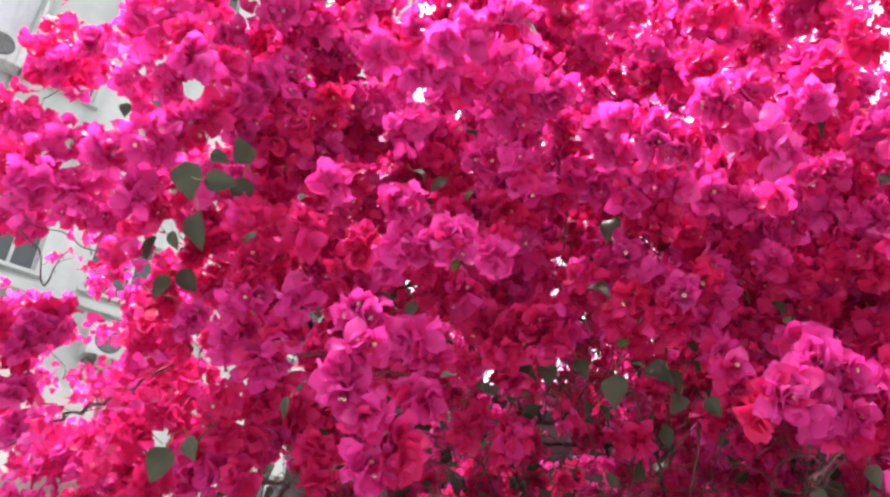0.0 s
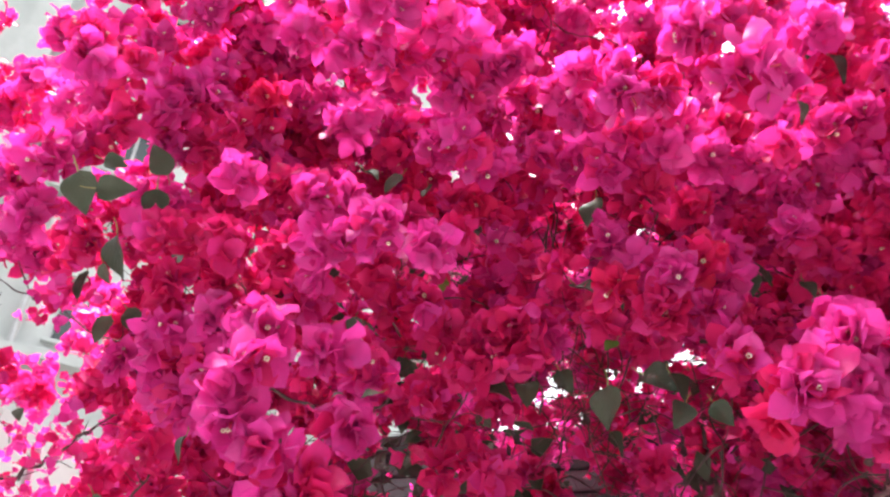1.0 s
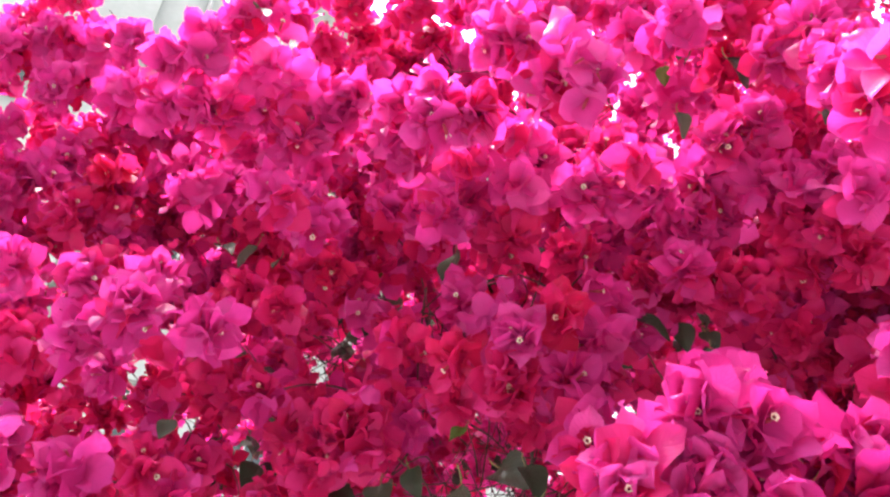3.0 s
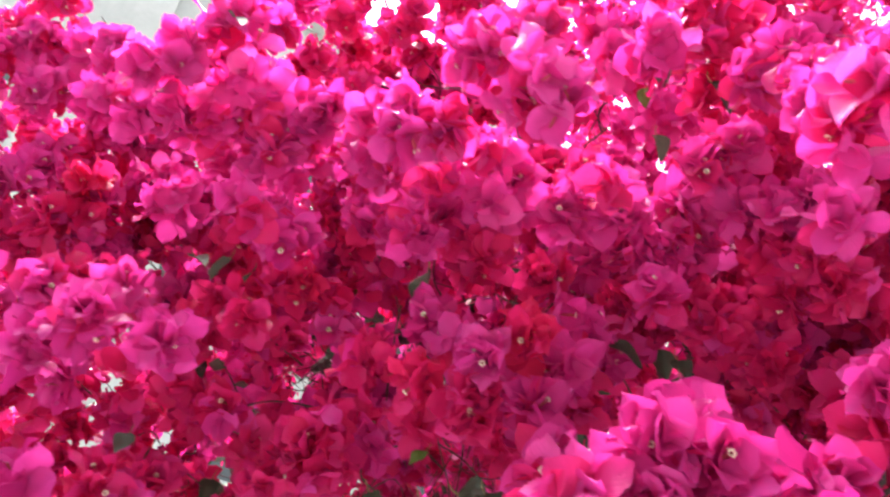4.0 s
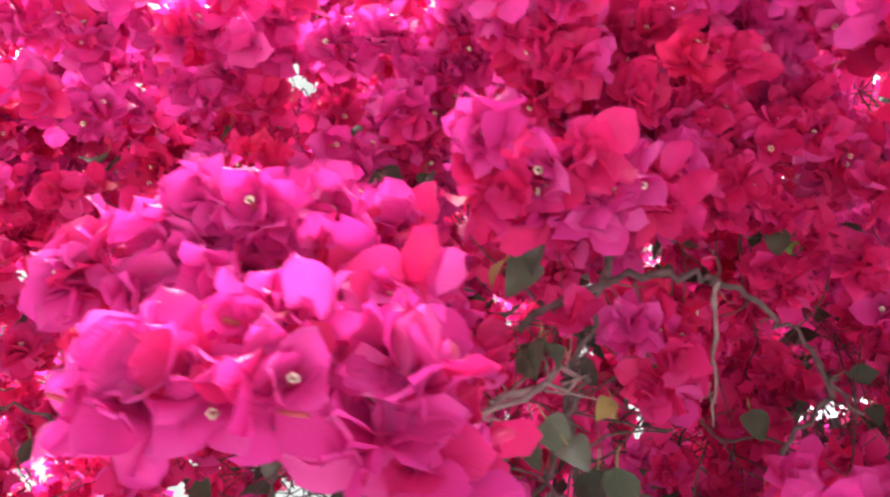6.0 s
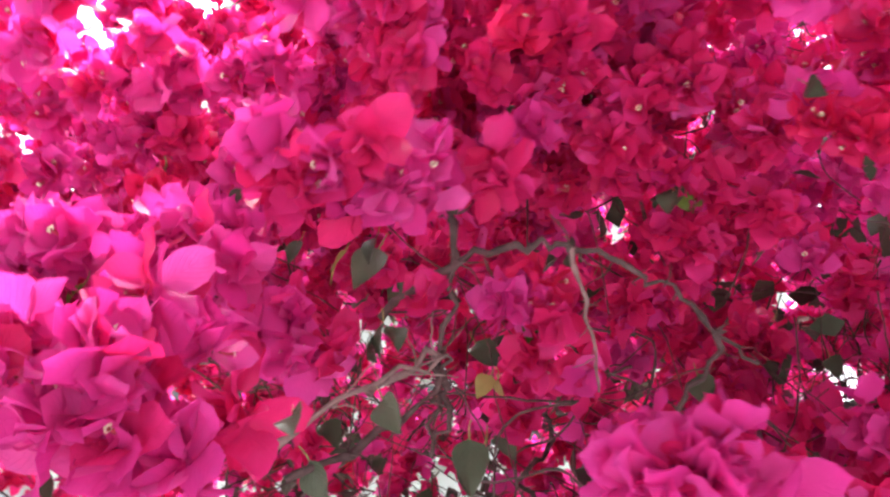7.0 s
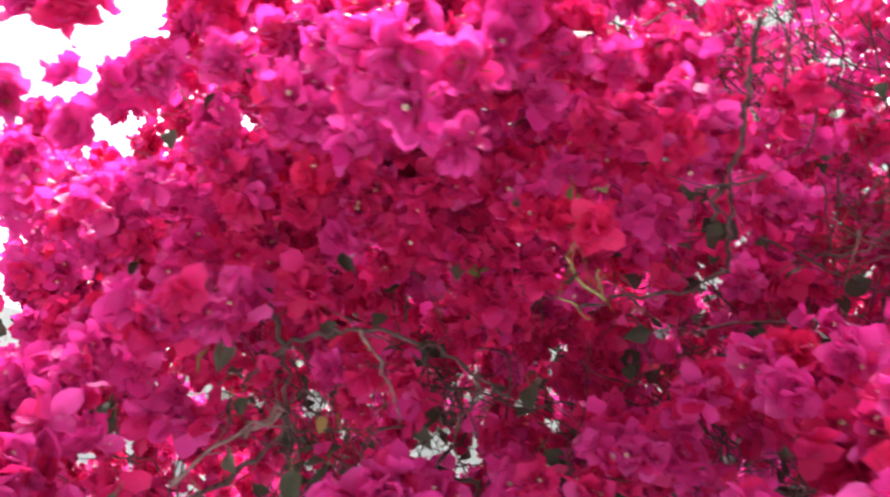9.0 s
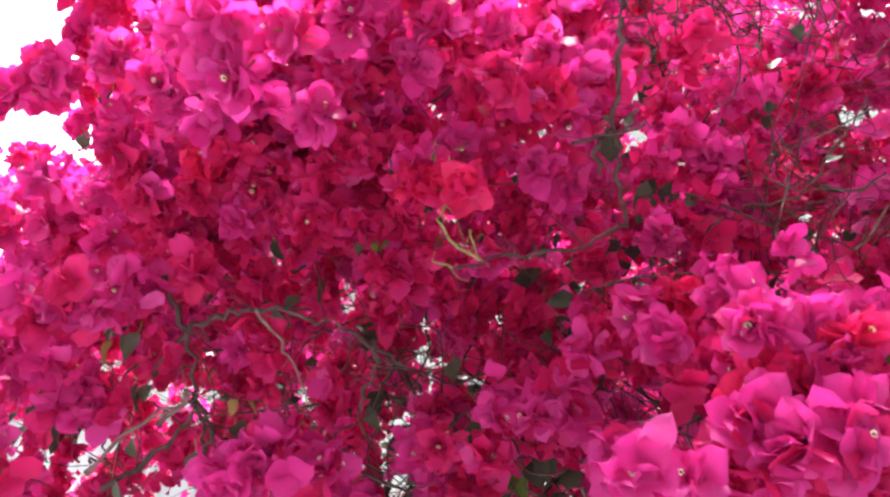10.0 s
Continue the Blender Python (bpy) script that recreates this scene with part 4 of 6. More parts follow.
cluster(0.315, 0.692, 1.744, 0.011, CORAL)
cluster(0.446, 0.717, 1.777, 0.018, PINK_LIT)
cluster(0.462, 0.717, 1.786, 0.015, PINK_LIT)
cluster(0.432, 0.720, 1.745, 0.013, CORAL)
cluster(0.425, 0.715, 1.766, 0.015, PINK_LIT)
cluster(0.447, 0.715, 1.750, 0.015, PINK_LIT)
cluster(0.310, 0.737, 1.801, 0.012, CRIMSON_SHADED)
cluster(0.530, 0.843, 1.905, 0.015, CRIMSON_SHADED)
cluster(0.478, 0.845, 1.933, 0.018, CRIMSON_SHADED)
cluster(0.541, 0.973, 1.976, 0.023, CRIMSON_SHADED)
cluster(0.481, 0.949, 1.941, 0.021, CRIMSON_SHADED)
cluster(0.443, 0.657, 1.691, 0.015, PINK_LIT)
cluster(0.464, 0.659, 1.683, 0.014, PINK_LIT)
cluster(0.414, 0.638, 1.670, 0.014, PINK_LIT)
cluster(0.432, 0.645, 1.664, 0.013, PINK_LIT)
cluster(0.456, 0.652, 1.662, 0.015, PINK_LIT)
cluster(0.478, 0.682, 1.686, 0.014, PINK_LIT)
cluster(0.489, 0.681, 1.669, 0.013, PINK_LIT)
cluster(0.404, 0.635, 1.659, 0.012, PINK_LIT)
cluster(0.475, 0.697, 1.720, 0.011, PINK_LIT)
cluster(0.394, 0.693, 1.732, 0.011, CRIMSON_SHADED)
cluster(0.273, 0.752, 1.797, 0.019, PINK_LIT)
cluster(0.514, 0.814, 1.878, 0.019, CRIMSON_SHADED)
cluster(0.555, 0.835, 1.852, 0.015, CORAL)
cluster(0.527, 0.865, 1.809, 0.020, CRIMSON_SHADED)
cluster(0.496, 0.869, 1.813, 0.016, CRIMSON_SHADED)
cluster(0.528, 0.825, 1.864, 0.013, PINK_LIT)
cluster(0.515, 0.713, 1.948, 0.021, PINK_LIT)
cluster(0.493, 0.855, 2.062, 0.023, CRIMSON_SHADED)
cluster(0.534, 0.859, 2.030, 0.022, CRIMSON_SHADED)
cluster(0.575, 0.844, 2.035, 0.021, CRIMSON_SHADED)
cluster(0.539, 0.874, 1.991, 0.022, CRIMSON_SHADED)
cluster(0.577, 0.897, 1.963, 0.020, CRIMSON_SHADED)
cluster(0.606, 0.893, 1.986, 0.022, CRIMSON_SHADED)
cluster(0.488, 0.876, 2.014, 0.021, CRIMSON_SHADED)
cluster(0.617, 0.959, 1.961, 0.022, CRIMSON_SHADED)
cluster(0.645, 0.931, 1.988, 0.022, CRIMSON_SHADED)
cluster(0.634, 0.875, 2.072, 0.026, PINK_LIT)
cluster(0.659, 0.896, 2.043, 0.024, PINK_LIT)
cluster(0.617, 1.020, 1.918, 0.023, CRIMSON_SHADED)
cluster(0.627, 0.900, 2.028, 0.021, CRIMSON_SHADED)
cluster(0.516, 0.752, 1.825, 0.014, PINK_LIT)
cluster(0.539, 0.759, 1.833, 0.010, CRIMSON_SHADED)
cluster(0.560, 0.815, 1.849, 0.011, CORAL)
cluster(0.553, 0.793, 1.844, 0.010, PINK_LIT)
cluster(0.534, 0.846, 1.845, 0.008, PINK_LIT)
cluster(0.537, 0.784, 1.823, 0.009, PINK_LIT)
cluster(0.567, 0.880, 1.938, 0.017, PINK_LIT)
cluster(0.595, 0.828, 1.965, 0.012, CORAL)
cluster(0.624, 0.843, 1.969, 0.018, CRIMSON_SHADED)
cluster(0.555, 0.834, 1.955, 0.017, CRIMSON_SHADED)
cluster(0.524, 0.923, 1.832, 0.017, PINK_LIT)
cluster(0.543, 0.930, 1.843, 0.014, CORAL)
cluster(0.541, 0.943, 1.823, 0.014, CRIMSON_SHADED)
cluster(0.526, 0.951, 1.802, 0.013, CRIMSON_SHADED)
cluster(0.530, 1.021, 1.823, 0.017, CRIMSON_SHADED)
cluster(0.527, 0.778, 1.682, 0.013, PINK_LIT)
cluster(0.546, 0.788, 1.672, 0.014, PINK_LIT)
cluster(0.557, 0.799, 1.660, 0.010, CRIMSON_SHADED)
cluster(0.549, 0.780, 1.649, 0.011, PINK_LIT)
cluster(0.654, 0.904, 1.685, 0.017, PINK_LIT)
cluster(0.638, 0.892, 1.670, 0.014, PINK_LIT)
cluster(0.666, 0.910, 1.673, 0.014, PINK_LIT)
cluster(0.611, 0.890, 1.673, 0.011, PINK_LIT)
cluster(0.626, 0.906, 1.675, 0.010, CRIMSON_SHADED)
cluster(0.398, 0.727, 1.824, 0.018, PINK_LIT)
cluster(0.402, 0.711, 1.790, 0.016, PINK_LIT)
cluster(0.417, 0.771, 1.813, 0.015, PINK_LIT)
cluster(0.371, 0.674, 1.788, 0.020, PINK_LIT)
cluster(0.395, 0.677, 1.741, 0.016, PINK_LIT)
cluster(0.467, 0.712, 1.682, 0.014, PINK_LIT)
cluster(0.477, 0.685, 1.657, 0.011, PINK_LIT)
cluster(0.463, 0.739, 1.720, 0.014, PINK_LIT)
cluster(0.439, 0.783, 1.761, 0.014, PINK_LIT)
cluster(0.435, 0.822, 1.767, 0.013, PINK_LIT)
cluster(0.477, 0.760, 1.688, 0.011, CRIMSON_SHADED)
cluster(0.453, 0.844, 1.768, 0.011, CRIMSON_SHADED)
cluster(0.486, 0.728, 1.653, 0.011, PINK_LIT)
cluster(0.485, 0.707, 1.650, 0.011, PINK_LIT)
cluster(0.434, 0.809, 1.790, 0.012, PINK_LIT)
cluster(0.663, 0.950, 1.994, 0.023, CRIMSON_SHADED)
cluster(0.740, 0.982, 1.925, 0.019, CORAL)
cluster(0.703, 0.995, 1.951, 0.020, CRIMSON_SHADED)
cluster(0.741, 0.969, 1.945, 0.018, PINK_LIT)
cluster(0.590, 0.972, 1.950, 0.020, CRIMSON_SHADED)
cluster(0.624, 1.042, 1.911, 0.021, CRIMSON_SHADED)
cluster(0.678, 1.048, 1.924, 0.022, CRIMSON_SHADED)
cluster(0.691, 1.110, 1.911, 0.020, PINK_LIT)
cluster(0.703, 1.253, 1.973, 0.026, CRIMSON_SHADED)
cluster(0.549, 1.072, 1.903, 0.024, CRIMSON_SHADED)
cluster(0.545, 1.193, 1.946, 0.025, CRIMSON_SHADED)
cluster(0.620, 1.098, 1.822, 0.021, CRIMSON_SHADED)
cluster(0.561, 1.038, 1.837, 0.017, CRIMSON_SHADED)
cluster(0.676, 1.111, 1.770, 0.017, CRIMSON_SHADED)
cluster(0.515, 0.898, 1.731, 0.014, CRIMSON_SHADED)
cluster(0.432, 1.079, 1.832, 0.019, CRIMSON_SHADED)
cluster(0.648, 1.023, 1.952, 0.021, CRIMSON_SHADED)
cluster(0.566, 0.836, 1.870, 0.013, CRIMSON_SHADED)
cluster(0.746, 0.772, 1.942, 0.017, PINK_LIT)
cluster(0.738, 0.802, 1.918, 0.021, PINK_LIT)
cluster(0.706, 0.799, 1.923, 0.016, PINK_LIT)
cluster(0.801, 0.783, 1.889, 0.018, PINK_LIT)
cluster(0.791, 0.770, 1.904, 0.012, PINK_LIT)
cluster(0.643, 0.788, 2.018, 0.026, PINK_LIT)
cluster(0.610, 0.782, 1.999, 0.021, PINK_LIT)
cluster(0.611, 0.807, 1.991, 0.020, PINK_LIT)
cluster(0.521, 1.042, 1.821, 0.022, CRIMSON_SHADED)
cluster(0.802, 0.862, 2.002, 0.023, PINK_LIT)
cluster(0.771, 0.943, 2.029, 0.024, PINK_LIT)
cluster(0.808, 0.951, 2.050, 0.024, PINK_LIT)
cluster(0.794, 1.014, 2.018, 0.029, CRIMSON_SHADED)
cluster(0.759, 0.995, 1.917, 0.018, CORAL)
cluster(0.851, 1.010, 1.970, 0.018, CRIMSON_SHADED)
cluster(0.838, 0.994, 1.986, 0.020, CRIMSON_SHADED)
cluster(0.764, 0.861, 1.925, 0.018, PINK_LIT)
cluster(0.818, 0.868, 2.036, 0.022, PINK_LIT)
cluster(0.816, 0.761, 1.917, 0.018, PINK_LIT)
cluster(0.782, 0.750, 1.937, 0.018, PINK_LIT)
cluster(0.734, 0.747, 1.978, 0.019, PINK_LIT)
cluster(0.640, 0.771, 2.087, 0.024, PINK_LIT)
cluster(0.553, 0.769, 2.156, 0.026, PINK_LIT)
cluster(0.538, 0.733, 2.109, 0.025, PINK_LIT)
cluster(0.515, 0.660, 2.023, 0.026, PINK_LIT)
cluster(0.601, 0.564, 1.896, 0.016, PINK_LIT)
cluster(0.503, 0.573, 1.909, 0.022, PINK_LIT)
cluster(0.494, 0.609, 1.925, 0.024, PINK_LIT)
cluster(0.505, 0.637, 1.977, 0.024, PINK_LIT)
cluster(0.383, 0.681, 1.995, 0.027, PINK_LIT)
cluster(0.388, 0.626, 1.949, 0.025, PINK_LIT)
cluster(0.547, 0.610, 1.979, 0.020, PINK_LIT)
cluster(0.096, 0.694, 2.040, 0.028, PINK_LIT)
cluster(0.111, 0.740, 2.049, 0.031, PINK_LIT)
cluster(0.222, 0.742, 2.029, 0.028, PINK_LIT)
cluster(0.266, 0.782, 2.022, 0.032, CRIMSON_SHADED)
cluster(0.320, 0.820, 2.024, 0.029, CRIMSON_SHADED)
cluster(0.503, 0.722, 1.833, 0.019, PINK_LIT)
cluster(0.387, 0.750, 1.849, 0.025, PINK_LIT)
cluster(0.149, 0.791, 1.924, 0.033, PINK_LIT)
cluster(-0.313, 0.868, 2.133, 0.052, PINK_LIT)
cluster(0.605, 0.931, 1.945, 0.022, CRIMSON_SHADED)
cluster(0.627, 0.986, 1.945, 0.022, CRIMSON_SHADED)
cluster(0.872, 1.025, 2.014, 0.021, PINK_LIT)
cluster(0.877, 1.059, 1.988, 0.023, PINK_LIT)
cluster(0.854, 1.035, 1.978, 0.019, CORAL)
cluster(0.846, 1.068, 1.983, 0.019, PINK_LIT)
cluster(0.780, 0.915, 2.046, 0.026, PINK_LIT)
cluster(0.698, 0.886, 2.022, 0.025, PINK_LIT)
cluster(0.660, 0.941, 2.014, 0.028, CRIMSON_SHADED)
cluster(0.825, 1.009, 2.070, 0.024, PINK_LIT)
cluster(0.797, 0.991, 1.891, 0.022, CORAL)
cluster(0.787, 1.031, 1.888, 0.019, CRIMSON_SHADED)
cluster(0.766, 1.106, 1.980, 0.025, PINK_LIT)
cluster(0.767, 1.146, 1.981, 0.023, PINK_LIT)
cluster(0.820, 1.280, 2.081, 0.030, PINK_LIT)
cluster(0.835, 1.332, 2.072, 0.031, PINK_LIT)
cluster(0.811, 1.258, 1.989, 0.032, PINK_LIT)
cluster(0.834, 1.273, 1.949, 0.031, PINK_LIT)
cluster(0.860, 1.283, 1.917, 0.025, PINK_LIT)
cluster(0.785, 1.263, 1.961, 0.023, PINK_LIT)
cluster(0.860, 1.241, 1.875, 0.024, PINK_LIT)
cluster(0.833, 1.145, 1.806, 0.023, PINK_LIT)
cluster(0.854, 1.173, 1.812, 0.019, CORAL)
cluster(0.861, 1.137, 1.766, 0.021, PINK_LIT)
cluster(0.906, 1.162, 1.794, 0.021, PINK_LIT)
cluster(0.955, 1.102, 1.725, 0.022, PINK_LIT)
cluster(0.973, 1.132, 1.727, 0.021, PINK_LIT)
cluster(0.982, 1.136, 1.700, 0.022, PINK_LIT)
cluster(0.946, 1.107, 1.690, 0.016, CORAL)
cluster(0.959, 1.130, 1.687, 0.021, CRIMSON_SHADED)
cluster(0.991, 1.111, 1.661, 0.019, PINK_LIT)
cluster(0.947, 1.076, 1.660, 0.016, PINK_LIT)
cluster(0.975, 1.086, 1.640, 0.017, PINK_LIT)
cluster(0.989, 1.106, 1.634, 0.016, PINK_LIT)
cluster(0.951, 1.087, 1.634, 0.015, PINK_LIT)
cluster(0.994, 1.132, 1.706, 0.013, CORAL)
cluster(0.697, 1.108, 1.777, 0.027, PINK_LIT)
cluster(0.741, 1.117, 1.780, 0.024, PINK_LIT)
cluster(0.761, 1.136, 1.762, 0.024, PINK_LIT)
cluster(0.727, 1.119, 1.740, 0.024, PINK_LIT)
cluster(0.694, 1.098, 1.745, 0.021, PINK_LIT)
cluster(0.751, 1.140, 1.737, 0.021, PINK_LIT)
cluster(0.783, 1.130, 1.779, 0.019, PINK_LIT)
cluster(0.592, 1.068, 1.923, 0.026, CRIMSON_SHADED)
cluster(0.549, 1.146, 1.948, 0.029, CRIMSON_SHADED)
cluster(0.533, 1.223, 1.965, 0.031, CRIMSON_SHADED)
cluster(0.628, 1.209, 1.893, 0.027, CRIMSON_SHADED)
cluster(0.767, 1.133, 1.881, 0.023, PINK_LIT)
cluster(0.538, 1.056, 1.835, 0.023, CRIMSON_SHADED)
cluster(0.630, 0.928, 1.975, 0.026, CRIMSON_SHADED)
cluster(0.586, 0.881, 1.973, 0.026, CRIMSON_SHADED)
cluster(0.562, 0.956, 1.939, 0.023, CRIMSON_SHADED)
cluster(0.638, 0.915, 1.684, 0.025, PINK_LIT)
cluster(0.621, 0.974, 1.690, 0.022, PINK_LIT)
cluster(0.600, 0.950, 1.717, 0.018, PINK_LIT)
cluster(0.904, 1.011, 1.641, 0.012, PINK_LIT)
cluster(0.915, 1.014, 1.627, 0.013, PINK_LIT)
cluster(0.922, 1.047, 1.624, 0.013, PINK_LIT)
cluster(0.516, 0.787, 1.679, 0.028, PINK_LIT)
cluster(0.543, 0.812, 1.831, 0.020, PINK_LIT)
cluster(0.558, 0.851, 1.874, 0.021, CRIMSON_SHADED)
cluster(0.513, 0.778, 1.821, 0.024, CRIMSON_SHADED)
cluster(0.449, 0.858, 1.992, 0.030, CRIMSON_SHADED)
cluster(0.241, 0.772, 2.056, 0.033, PINK_LIT)
cluster(-0.231, 0.730, 2.335, 0.037, PINK_LIT)
cluster(-0.297, 0.756, 2.312, 0.038, PINK_LIT)
cluster(-0.220, 0.734, 2.417, 0.039, PINK_LIT)
cluster(-0.098, 0.685, 2.301, 0.032, PINK_LIT)
cluster(-0.238, 0.765, 2.214, 0.035, PINK_LIT)
cluster(-0.276, 0.774, 2.180, 0.032, PINK_LIT)
cluster(-0.121, 0.676, 1.997, 0.021, PINK_LIT)
cluster(-0.192, 0.776, 2.159, 0.030, CRIMSON_SHADED)
cluster(-0.342, 0.896, 2.088, 0.031, CRIMSON_SHADED)
cluster(-0.626, 1.210, 2.226, 0.048, PINK_LIT)
cluster(-0.533, 1.172, 2.059, 0.047, PINK_LIT)
cluster(-0.195, 0.801, 2.377, 0.035, PINK_LIT)
cluster(0.009, 0.626, 2.174, 0.023, PINK_LIT)
cluster(-0.148, 0.855, 2.368, 0.038, PINK_LIT)
cluster(-0.047, 0.747, 2.018, 0.029, PINK_LIT)
cluster(-0.159, 0.850, 2.156, 0.034, PINK_LIT)
cluster(-0.076, 0.682, 2.204, 0.031, PINK_LIT)
cluster(0.015, 0.679, 2.172, 0.028, PINK_LIT)
cluster(0.004, 0.742, 2.260, 0.031, PINK_LIT)
cluster(0.127, 0.720, 2.151, 0.026, PINK_LIT)
cluster(0.170, 0.778, 2.082, 0.024, PINK_LIT)
cluster(-0.005, 0.853, 2.181, 0.031, CRIMSON_SHADED)
cluster(-0.022, 0.844, 2.051, 0.028, CRIMSON_SHADED)
cluster(-0.057, 0.806, 1.974, 0.027, CRIMSON_SHADED)
cluster(-0.020, 0.838, 1.987, 0.026, CRIMSON_SHADED)
cluster(0.057, 0.853, 1.999, 0.025, CRIMSON_SHADED)
cluster(-0.073, 0.847, 1.893, 0.023, CRIMSON_SHADED)
cluster(0.084, 0.837, 1.866, 0.021, CRIMSON_SHADED)
cluster(0.177, 0.781, 1.935, 0.019, CRIMSON_SHADED)
cluster(-0.168, 0.811, 2.219, 0.034, PINK_LIT)
cluster(0.253, 0.726, 2.081, 0.028, PINK_LIT)
cluster(0.194, 0.701, 2.091, 0.029, PINK_LIT)
cluster(0.341, 0.776, 2.067, 0.026, PINK_LIT)
cluster(0.400, 0.791, 1.968, 0.020, PINK_LIT)
cluster(0.091, 0.719, 2.128, 0.030, PINK_LIT)
cluster(0.319, 0.801, 1.972, 0.022, PINK_LIT)
cluster(0.411, 0.814, 2.024, 0.022, PINK_LIT)
cluster(0.448, 0.820, 2.041, 0.022, PINK_LIT)
cluster(0.497, 0.742, 1.815, 0.013, CRIMSON_SHADED)
cluster(0.060, 0.795, 2.124, 0.034, PINK_LIT)
cluster(0.506, 0.810, 2.028, 0.020, PINK_LIT)
cluster(0.302, 0.743, 2.071, 0.024, PINK_LIT)
cluster(-0.047, 0.780, 2.163, 0.033, PINK_LIT)
cluster(0.382, 0.783, 2.048, 0.032, PINK_LIT)
cluster(0.094, 0.724, 2.170, 0.042, PINK_LIT)
cluster(0.230, 0.755, 2.131, 0.038, PINK_LIT)
cluster(0.526, 0.798, 1.995, 0.028, PINK_LIT)
cluster(0.585, 0.730, 2.059, 0.027, PINK_LIT)
cluster(0.621, 0.757, 2.085, 0.027, PINK_LIT)
cluster(0.832, 0.805, 1.918, 0.019, PINK_LIT)
cluster(0.735, 0.889, 2.023, 0.024, PINK_LIT)
cluster(0.544, 0.695, 2.115, 0.023, PINK_LIT)
cluster(0.657, 0.792, 1.977, 0.028, PINK_LIT)
cluster(0.752, 0.813, 1.911, 0.023, PINK_LIT)
cluster(0.655, 0.760, 1.987, 0.026, PINK_LIT)
cluster(0.833, 1.785, 2.491, 0.051, PINK_LIT)
cluster(0.880, 1.831, 2.453, 0.051, PINK_LIT)
cluster(0.783, 1.772, 2.482, 0.046, PINK_LIT)
cluster(0.715, 1.773, 2.450, 0.044, PINK_LIT)
cluster(0.632, 1.689, 2.790, 0.055, PINK_LIT)
cluster(0.712, 1.878, 2.795, 0.052, PINK_LIT)
cluster(0.827, 1.730, 2.212, 0.038, PINK_LIT)
cluster(0.333, 0.998, 1.994, 0.021, CRIMSON_SHADED)
cluster(0.290, 0.992, 2.009, 0.021, CRIMSON_SHADED)
cluster(0.230, 1.101, 1.844, 0.025, CRIMSON_SHADED)
cluster(0.202, 1.210, 1.868, 0.028, CRIMSON_SHADED)
cluster(0.281, 1.202, 1.868, 0.026, CRIMSON_SHADED)
cluster(0.264, 0.998, 1.810, 0.020, CRIMSON_SHADED)
cluster(0.284, 1.266, 1.876, 0.026, CRIMSON_SHADED)
cluster(0.294, 1.114, 2.010, 0.023, CRIMSON_SHADED)
cluster(0.295, 0.765, 2.057, 0.023, PINK_LIT)
cluster(0.031, 1.372, 1.968, 0.035, CRIMSON_SHADED)
cluster(0.259, 1.415, 1.940, 0.032, CRIMSON_SHADED)
cluster(0.299, 1.426, 1.959, 0.030, CRIMSON_SHADED)
cluster(0.614, 1.226, 2.055, 0.026, CRIMSON_SHADED)
cluster(0.623, 1.205, 2.081, 0.025, CRIMSON_SHADED)
cluster(0.493, 1.180, 1.830, 0.023, CRIMSON_SHADED)
cluster(-0.369, 1.003, 2.125, 0.034, CRIMSON_SHADED)
cluster(-0.396, 0.995, 2.095, 0.030, CRIMSON_SHADED)
cluster(-0.272, 1.043, 1.957, 0.031, CRIMSON_SHADED)
cluster(-0.167, 1.110, 1.963, 0.029, CRIMSON_SHADED)
cluster(-0.361, 0.948, 1.933, 0.034, CRIMSON_SHADED)
cluster(-0.288, 0.903, 1.826, 0.031, CRIMSON_SHADED)
cluster(-0.394, 1.025, 1.851, 0.035, CRIMSON_SHADED)
cluster(-0.482, 1.070, 1.938, 0.036, CRIMSON_SHADED)
cluster(-0.333, 0.897, 1.935, 0.029, PINK_LIT)
cluster(-0.287, 0.967, 1.802, 0.032, CRIMSON_SHADED)
cluster(-0.336, 1.009, 1.790, 0.032, CRIMSON_SHADED)
cluster(-0.457, 1.000, 1.983, 0.033, CRIMSON_SHADED)
cluster(-0.397, 0.901, 1.989, 0.028, CRIMSON_SHADED)
cluster(-0.550, 1.163, 1.915, 0.037, CRIMSON_SHADED)
cluster(-0.589, 1.219, 1.865, 0.038, CRIMSON_SHADED)
cluster(-0.284, 0.693, 2.384, 0.039, PINK_LIT)
cluster(-0.243, 0.702, 2.405, 0.034, PINK_LIT)
cluster(-0.025, 1.012, 1.856, 0.029, CRIMSON_SHADED)
cluster(-0.092, 1.009, 1.874, 0.028, CRIMSON_SHADED)
cluster(0.050, 1.014, 1.842, 0.027, CRIMSON_SHADED)
cluster(-0.191, 1.023, 1.934, 0.027, CRIMSON_SHADED)
cluster(-0.121, 0.893, 1.987, 0.026, CRIMSON_SHADED)
cluster(0.675, 1.065, 1.762, 0.019, CRIMSON_SHADED)
cluster(0.645, 1.075, 1.731, 0.021, CRIMSON_SHADED)
cluster(0.682, 1.097, 1.704, 0.020, CRIMSON_SHADED)
cluster(0.486, 0.890, 1.732, 0.021, CRIMSON_SHADED)
cluster(0.865, 1.134, 1.720, 0.016, CRIMSON_SHADED)
cluster(0.450, 1.154, 1.768, 0.022, CRIMSON_SHADED)
cluster(-0.290, 0.636, 2.147, 0.028, PINK_LIT)
cluster(-0.288, 0.718, 2.139, 0.027, CRIMSON_SHADED)
cluster(-0.308, 0.650, 2.199, 0.027, CRIMSON_SHADED)
cluster(-0.278, 0.682, 2.183, 0.027, CRIMSON_SHADED)
cluster(-0.213, 0.920, 1.841, 0.029, CRIMSON_SHADED)
cluster(-0.236, 0.920, 1.818, 0.027, CRIMSON_SHADED)
